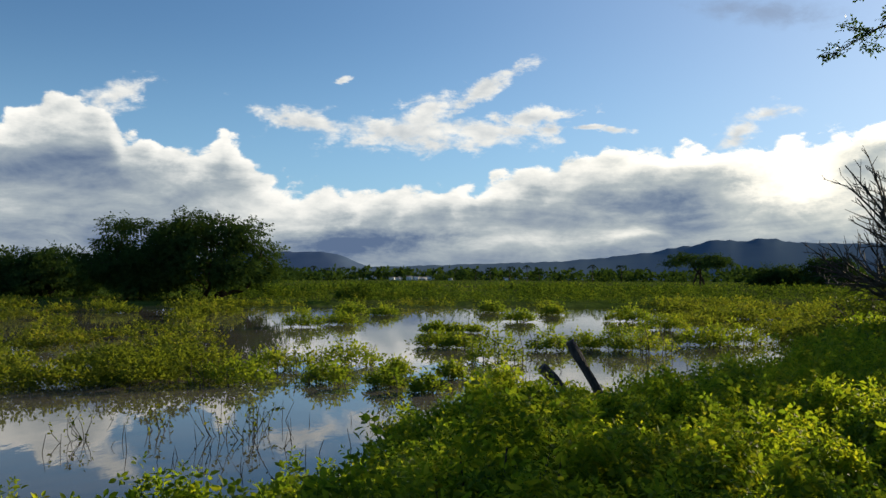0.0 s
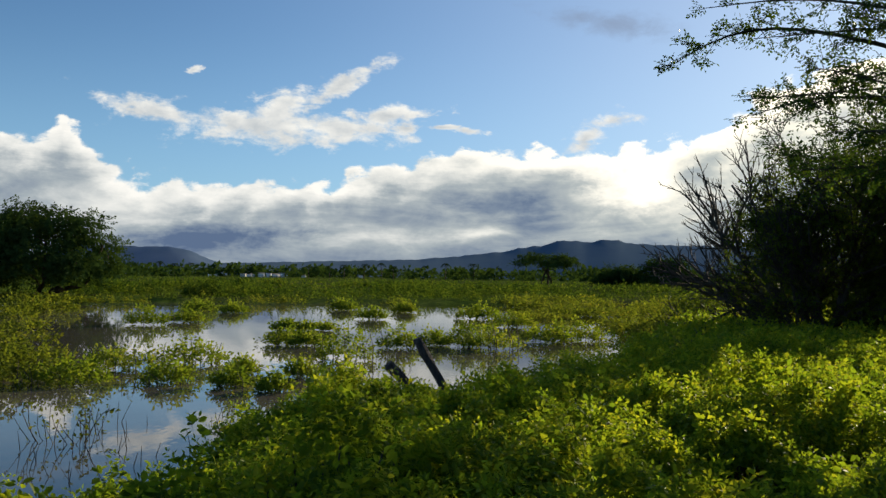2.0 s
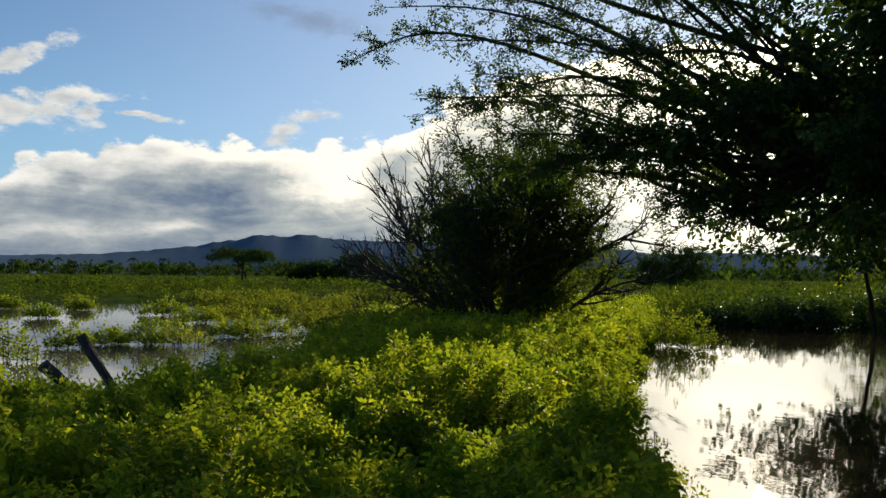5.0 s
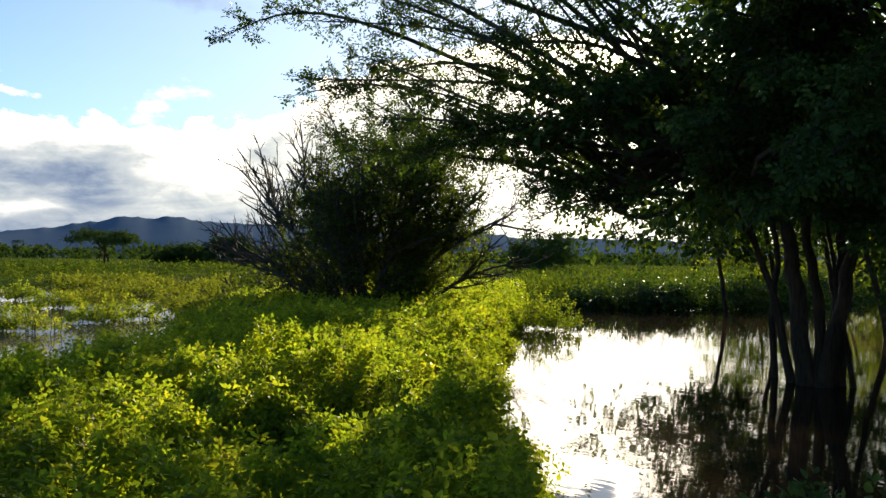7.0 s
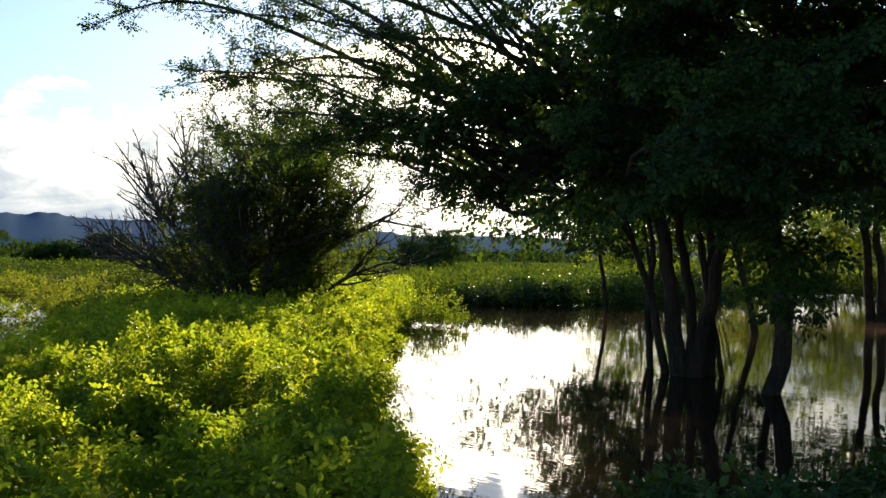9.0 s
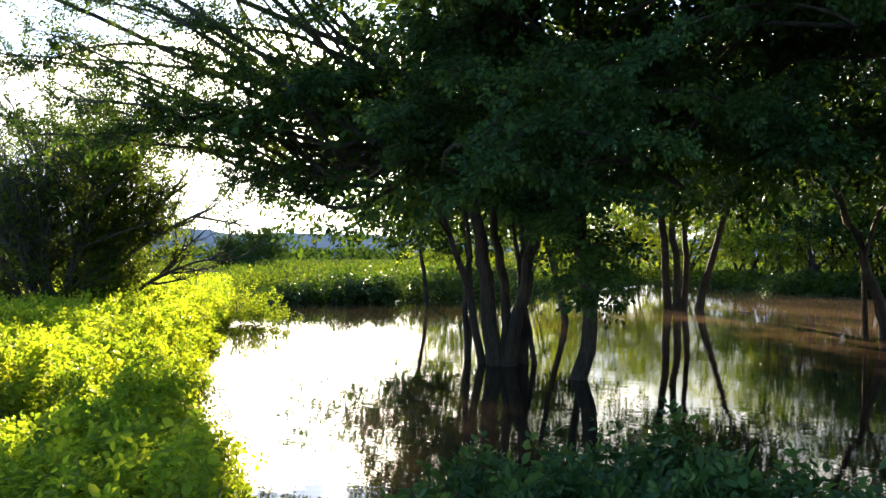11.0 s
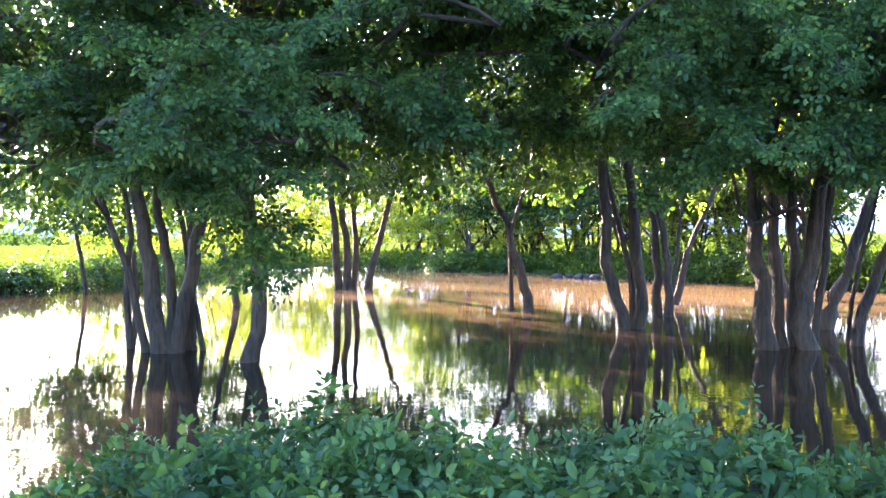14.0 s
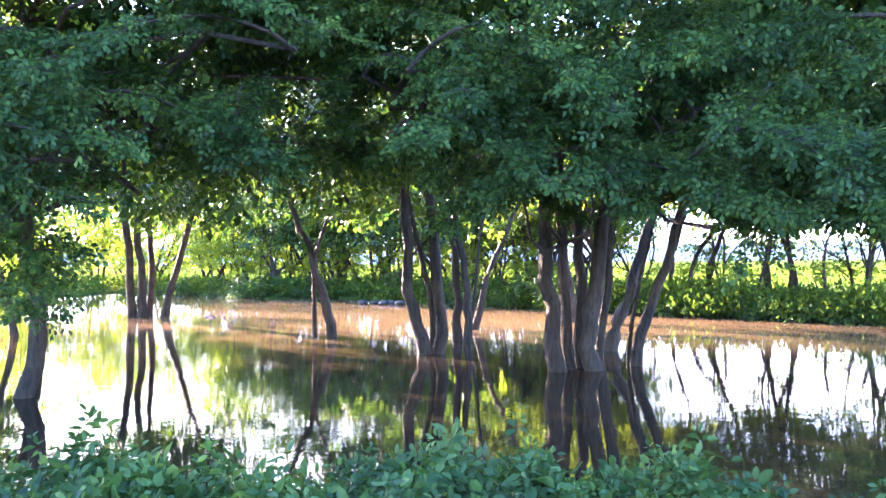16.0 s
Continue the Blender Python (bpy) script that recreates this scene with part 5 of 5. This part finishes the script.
def marsh_clump(az, far, wide, deep, high, leaf, count, seed):
    """An island of marsh plants that stands in the water: a ragged mound of leafy shoots with stalks below."""
    c = polar(az, far)
    ob = thing("marsh_plants", "island of green marsh plants standing in the water", "marsh plants", tuple(c), "marsh plant islands")
    r = np.random.default_rng(seed)
    a, q = r.uniform(0, 2 * np.pi, count), r.uniform(0, 1, count) ** 0.55
    right = np.array([np.cos(np.radians(az)), -np.sin(np.radians(az))])
    fwd = np.array([np.sin(np.radians(az)), np.cos(np.radians(az))])
    xy = np.cos(a)[:, None] * q[:, None] * right * wide / 2 + np.sin(a)[:, None] * q[:, None] * fwd * deep / 2
    top = high * (1 - 0.75 * q ** 2) * (0.75 + 0.4 * wave(xy[:, 0] + far, xy[:, 1] + az, wide * 0.35, seed % 9))
    z = top * r.uniform(0.0, 1, count) ** 0.75
    loose = r.uniform(0, 1, count) < 0.24
    xy[loose] *= r.uniform(1.0, 1.5, (loose.sum(), 1))
    z[loose] = r.uniform(0.0, 0.12, loose.sum()) * high
    o = np.stack([xy[:, 0], xy[:, 1], z], 1)
    axis = np.stack([xy[:, 0] / wide, xy[:, 1] / deep, np.full(count, 0.8)], 1) + r.normal(size=(count, 3)) * 0.4
    mesh_part("foliage", raw_mesh("foliage", *sprigs(o, axis, leaf * r.uniform(1.4, 2.4, count), leaf, 2), 4), ISLE, ob)
    m = 9
    s = xy[r.integers(0, count, m)] * 1.12
    v = join([tube_arrays([(p[0], p[1], -0.3), (p[0] + r.normal() * .04, p[1] + r.normal() * .04, high * 0.3), (p[0] + r.normal() * .12, p[1] + r.normal() * .12, high * r.uniform(.4, .95))], [0.012, 0.01, 0.005], 4) for p in s])
    tagged(mesh_part("rootstock", raw_mesh("rootstock", *v, 4), TWIG, ob), kind="stuff")


# bearing, distance, width, depth, height
islands = [(-10.4, 20.4, 1.4, 1.2, .62), (-6.2, 21.4, 1.6, 1.3, .66), (-7.4, 17.8, .9, .8, .42), (-13.2, 18.0, 1.4, 1.0, .55), (-3.6, 17.0, .6, .6, .42), (-3.0, 19.0, .5, .5, .35), (-0.4, 27, 1.3, 1.1, .55), (1.0, 26.4, .8, .8, .5), (3.5, 22.4, 1.4, 1.3, 1.05),
           (7.0, 26, 1.1, 1.1, .7), (9.2, 27, 0.9, 1.0, .5), (11.2, 26.8, 1.2, 1.0, .8), (13.0, 26.0, 1.5, 1.2, .95), (-9.0, 38, 1.7, 1.6, .9), (-6.6, 40, 1.3, 1.3, .6), (3.2, 55, 1.5, 1.5, .7), (7.2, 52, 1.3, 1.4, .6), (-3.8, 50, 1.3, 1.4, .5), (-6.0, 52, 1.6, 1.8, .6),
           (1.4, 34, 1.4, 0.7, .25), (-0.4, 34, 1.0, 0.8, .4), (45.0, 27.0, 2.1, 2.1, 1.4), (44.6, 27.4, 1.5, 1.5, 1.2), (16.6, 29, 1.6, 1.2, .75), (18.4, 30.5, 1.8, 1.2, .8), (12.0, 45, 2.2, 1.8, .8), (14.4, 38, 1.8, 1.5, .8), (-1.0, 16.2, .5, .5, .3), (0.6, 18.4, .5, .5, .35), (5.0, 43, 1.3, 1.3, .7)]
for k, (a, d, w, dp, h) in enumerate(islands):
    marsh_clump(a, d, w, dp, h, 0.055 + d * 0.0016, int(110 + 90 * w), 100 + k)


def marsh():
    """The flooded beds of weeds on both sides of the open water: ragged mounds of leafy shoots."""
    parts = []
    for count, az0, az1, r0, r1, per in [(17, -29, -12.8, 17.6, 20.5, 250), (20, -31, -12.5, 21, 30, 200), (26, -33, -12, 31, 66, 150), (16, 19.5, 28, 32, 42, 170), (26, 16, 30, 42, 60, 130), (22, 13, 31, 60, 84, 100), (5, -12, 10, 62, 67, 60)]:
        for _ in range(count):
            a, d = rng.uniform(az0, az1), rng.uniform(r0, r1)
            if -24.6 < a < -21.4 and 19 < d < 27 or -15.5 < a < -12.8 and 19 < d < 29:
                continue
            c = polar(a, d)
            wide, deep, high = rng.uniform(0.35, 0.95) * (0.7 + d / 40), rng.uniform(0.35, 0.8) * (0.7 + d / 45), rng.uniform(0.22, 0.78)
            n = int(per * (0.25 + wide * 0.45))
            t, q = rng.uniform(0, 2 * np.pi, n), rng.uniform(0, 1, n) ** 0.5
            x, y = np.cos(t) * q * wide, np.sin(t) * q * deep
            z = high * (1 - 0.7 * q ** 2) * rng.uniform(0, 1, n) ** 0.7 * (0.8 + 0.4 * wave(x + c[0], y + c[1], 0.9, 22))
            leaf = 0.045 + d * 0.0022
            parts.append(sprigs(np.stack([c[0] + x * np.cos(np.radians(a)) + y * np.sin(np.radians(a)), c[1] - x * np.sin(np.radians(a)) + y * np.cos(np.radians(a)), np.maximum(z, 0.02)], 1), np.stack([x / wide, y / deep, np.full(n, 0.9)], 1) + rng.normal(size=(n, 3)) * 0.4, leaf * rng.uniform(1.3, 2.3, n), leaf, 2))
    ob = mesh_part("marsh_growth", raw_mesh("marsh_growth", *join(parts), 4), MARSH)
    tagged(ob, "flooded beds of olive-green marsh weeds", "marsh plants", kind="stuff")
    # single stalks that break the water
    n = 420
    a, d = rng.uniform(-30, 12, n), rng.uniform(9.5, 24, n)
    ok = wave(np.sin(np.radians(a)) * d, np.cos(np.radians(a)) * d, 4.0, 16) > 0.1
    base = polar(a[ok], d[ok], -0.1)
    v = join([tube_arrays([b, b + np.array([u * .5, w * .5, h * .55]), b + np.array([u, w, h])], [0.006, 0.005, 0.003], 3) for b, h, u, w in zip(base, rng.uniform(.15, .42, len(base)), rng.normal(size=len(base)) * .07, rng.normal(size=len(base)) * .07)])
    ob = mesh_part("reeds", raw_mesh("reeds", *v, 4), TWIG)
    tagged(ob, "thin dead stalks standing out of the pond", "reeds", kind="stuff")


marsh()


# ---- small things ----
def fence_post(foot, head, r, label):
    ob = thing("fence_post", label, "fence post", tuple(foot), "old fence posts")
    path = bent(foot, head, 0.015, 9)
    rad = r * (1 + 0.1 * np.sin(np.arange(9) * 1.9)) * np.linspace(1.05, 0.92, 9)
    v, f = tube_arrays(path, rad, 9)
    v += rng.normal(size=v.shape) * r * 0.06
    cap = np.array([[8 * 9 + j for j in range(9)]])
    me = bpy.data.meshes.new("post")
    me.from_pydata([tuple(p - foot) for p in v], [], [tuple(int(i) for i in q) for q in f] + [tuple(int(i) for i in cap[0])])
    mesh_part("post", me, POST, ob)


fence_post(polar(12.0, 11.9, -0.3), polar(8.3, 11.65, 1.29), 0.062, "dark weathered wooden fence post leaning over the water")
fence_post(polar(12.2, 10.3, 0.0), polar(6.5, 9.95, 1.11), 0.062, "short dark broken fence post leaning sharply")


def stone(size, seed):
    bm = bmesh.new()
    bmesh.ops.create_icosphere(bm, subdivisions=2, radius=1)
    r = random.Random(seed)
    off = Vector((r.random() * 9, r.random() * 9, r.random() * 9))
    for v in bm.verts:
        v.co = v.co * (1 + 0.35 * noise.noise(v.co * 1.3 + off))
        v.co = Vector((v.co.x * size, v.co.y * size * 0.8, v.co.z * size * 0.5))
    me = bpy.data.meshes.new("stone")
    bm.to_mesh(me)
    bm.free()
    return me


for k, (a, d, s) in enumerate([(85.5, 43, .28), (86.3, 42.5, .24), (86.9, 42, .3), (87.4, 42, .26), (87.9, 41.5, .34), (88.5, 41.3, .22)]):
    ob = mesh_part("stone", stone(s, k), STONE)
    ob.location = polar(a, d, 0.06)
    tagged(ob, "dark rounded stone at the muddy waterline", "stone", "stones at the waterline")


def dead_shrub(az, far, high, seed):
    """A drowned shrub: bare dark twigs with a few withered leaves, standing in the pond."""
    r = np.random.default_rng(seed)
    c = polar(az, far)
    ob = thing("dead_shrub", "withered dark shrub standing in the shallow pond", "shrub", tuple(c), "drowned shrubs")
    seat = []
    for k in range(7):
        tip = np.array([r.normal() * high * 0.5, r.normal() * high * 0.3, high * r.uniform(0.5, 1.0)])
        path = bent((r.normal() * 0.04, r.normal() * 0.04, -0.2), tip, 0.1, 6)
        mesh_part("twig", raw_mesh("twig", *tube_arrays(path, np.linspace(0.008, 0.003, 6), 5), 4), TWIG, ob)
        seat += [path[i] + r.normal(size=3) * 0.02 for i in (2, 3, 4, 4, 5, 5)]
    seat = np.array(seat)
    n = len(seat)
    size = r.uniform(0.04, 0.08, n)
    mesh_part("foliage", raw_mesh("foliage", *leaf_arrays(seat, r.normal(size=(n, 3)), r.normal(size=(n, 3)), size, size * 0.6), 4), MARSH, ob)


for k, (a, d, h) in enumerate([(-14.0, 11.9, 0.55), (-12.4, 11.6, 0.5), (-11.6, 12.4, 0.45), (-17.5, 12.6, 0.4), (-2.8, 14.5, 0.35), (0.6, 16.5, 0.4), (-22, 12.2, 0.5)]):
    dead_shrub(a, d, h, 300 + k)


def floating_branch(az, far, length, turn):
    c = polar(az, far, 0.02)
    ob = thing("floating_branch", "dark waterlogged branch floating on the pond", "branch", tuple(c))
    d = np.array([math.cos(turn), math.sin(turn), 0.0])
    mesh_part("branch", raw_mesh("branch", *tube_arrays(bent(-d * length / 2, d * length / 2, 0.06, 9), np.linspace(0.035, 0.012, 9), 7), 4, True), TWIG, ob)
    for s in (-0.2, 0.1, 0.28):
        p = d * length * s
        mesh_part("twig", raw_mesh("twig", *tube_arrays(bent(p, p + np.array([0.12, 0.05, 0.16]) * (1 + s), 0.1, 4), [0.012, 0.009, 0.006, 0.003], 5), 4), TWIG, ob)


floating_branch(1.7, 37.5, 1.7, 0.1)
floating_branch(76.0, 34.0, 1.2, 0.5)


def stump(az, far):
    c = polar(az, far)
    g = float(ground_height(c[0], c[1]))
    ob = thing("tree_stump", "dark broken stump on the far bank", "stump", (c[0], c[1], g - 0.1))
    path = bent((0, 0, 0), (0.1, 0.05, 1.5), 0.05, 8)
    mesh_part("trunk", raw_mesh("trunk", *tube_arrays(path, np.array([.55, .42, .34, .3, .29, .27, .22, .08]), 10), 4, True), BARK, ob)
    for k in range(5):
        a = k * 1.3
        mesh_part("broken_limb", raw_mesh("broken_limb", *tube_arrays(bent((0.05, 0.03, 0.9 + 0.1 * k), (math.cos(a) * 0.7, math.sin(a) * 0.7, 1.4 + 0.15 * k), 0.08, 5), np.linspace(0.1, 0.03, 5), 6), 4, True), BARK, ob)


stump(80.0, 53.5)


def palm(high, seed):
    r = np.random.default_rng(seed)
    ob = thing("palm_tree", "tall thin palm on the skyline of the plain", "palm", group="palms of the plain")
    path = bent((0, 0, -0.5), (0.5, 0, high), 0.03, 8)
    mesh_part("trunk", raw_mesh("trunk", *tube_arrays(path, np.linspace(0.28, 0.16, 8), 8), 4, True), BARK, ob)
    for k in range(13):
        a, up = k * 2.4, r.uniform(-0.1, 0.9)
        d = np.array([math.cos(a), math.sin(a), 0])
        t = np.linspace(0, 1, 9)[:, None]
        rib = path[-1] + d * t * 2.4 + np.array([0, 0, 1.0]) * (up * t * 2.0 - 2.0 * t ** 2)
        side = np.cross(d, [0, 0, 1.0])
        parts = []
        for s in (1, -1):
            m = np.repeat(rib[1:], 2, 0)
            size = np.full(len(m), 0.9)
            parts.append(leaf_arrays(m, d * 0.6 + side * s + r.normal(size=(len(m), 3)) * 0.1 - [0, 0, 0.35], np.tile([0, 0, 1.0], (len(m), 1)), size, size * 0.16))
        mesh_part("frond", raw_mesh("frond", *join(parts), 4), FAR_LEAF, ob)
    return ob


model = palm(9.0, 1)
model.matrix_basis = pose(*polar(4.4, 520, 0.4), 0, 0, 20)
for k, (a, d, size) in enumerate([(-7.6, 560, .9), (-6.6, 600, 1.0), (2.2, 560, .8), (3.1, 500, .9), (5.5, 480, 1.0), (6.3, 540, .9), (8.4, 500, .9), (9.8, 460, 1.0), (11.6, 520, 1.1), (13.2, 540, .9), (-8.5, 540, 1.0), (0.8, 600, .9)]):
    copy_thing(model, pose(*polar(a, d, 0.4), 0, 0, 70.0 * k)).scale = (size,) * 3
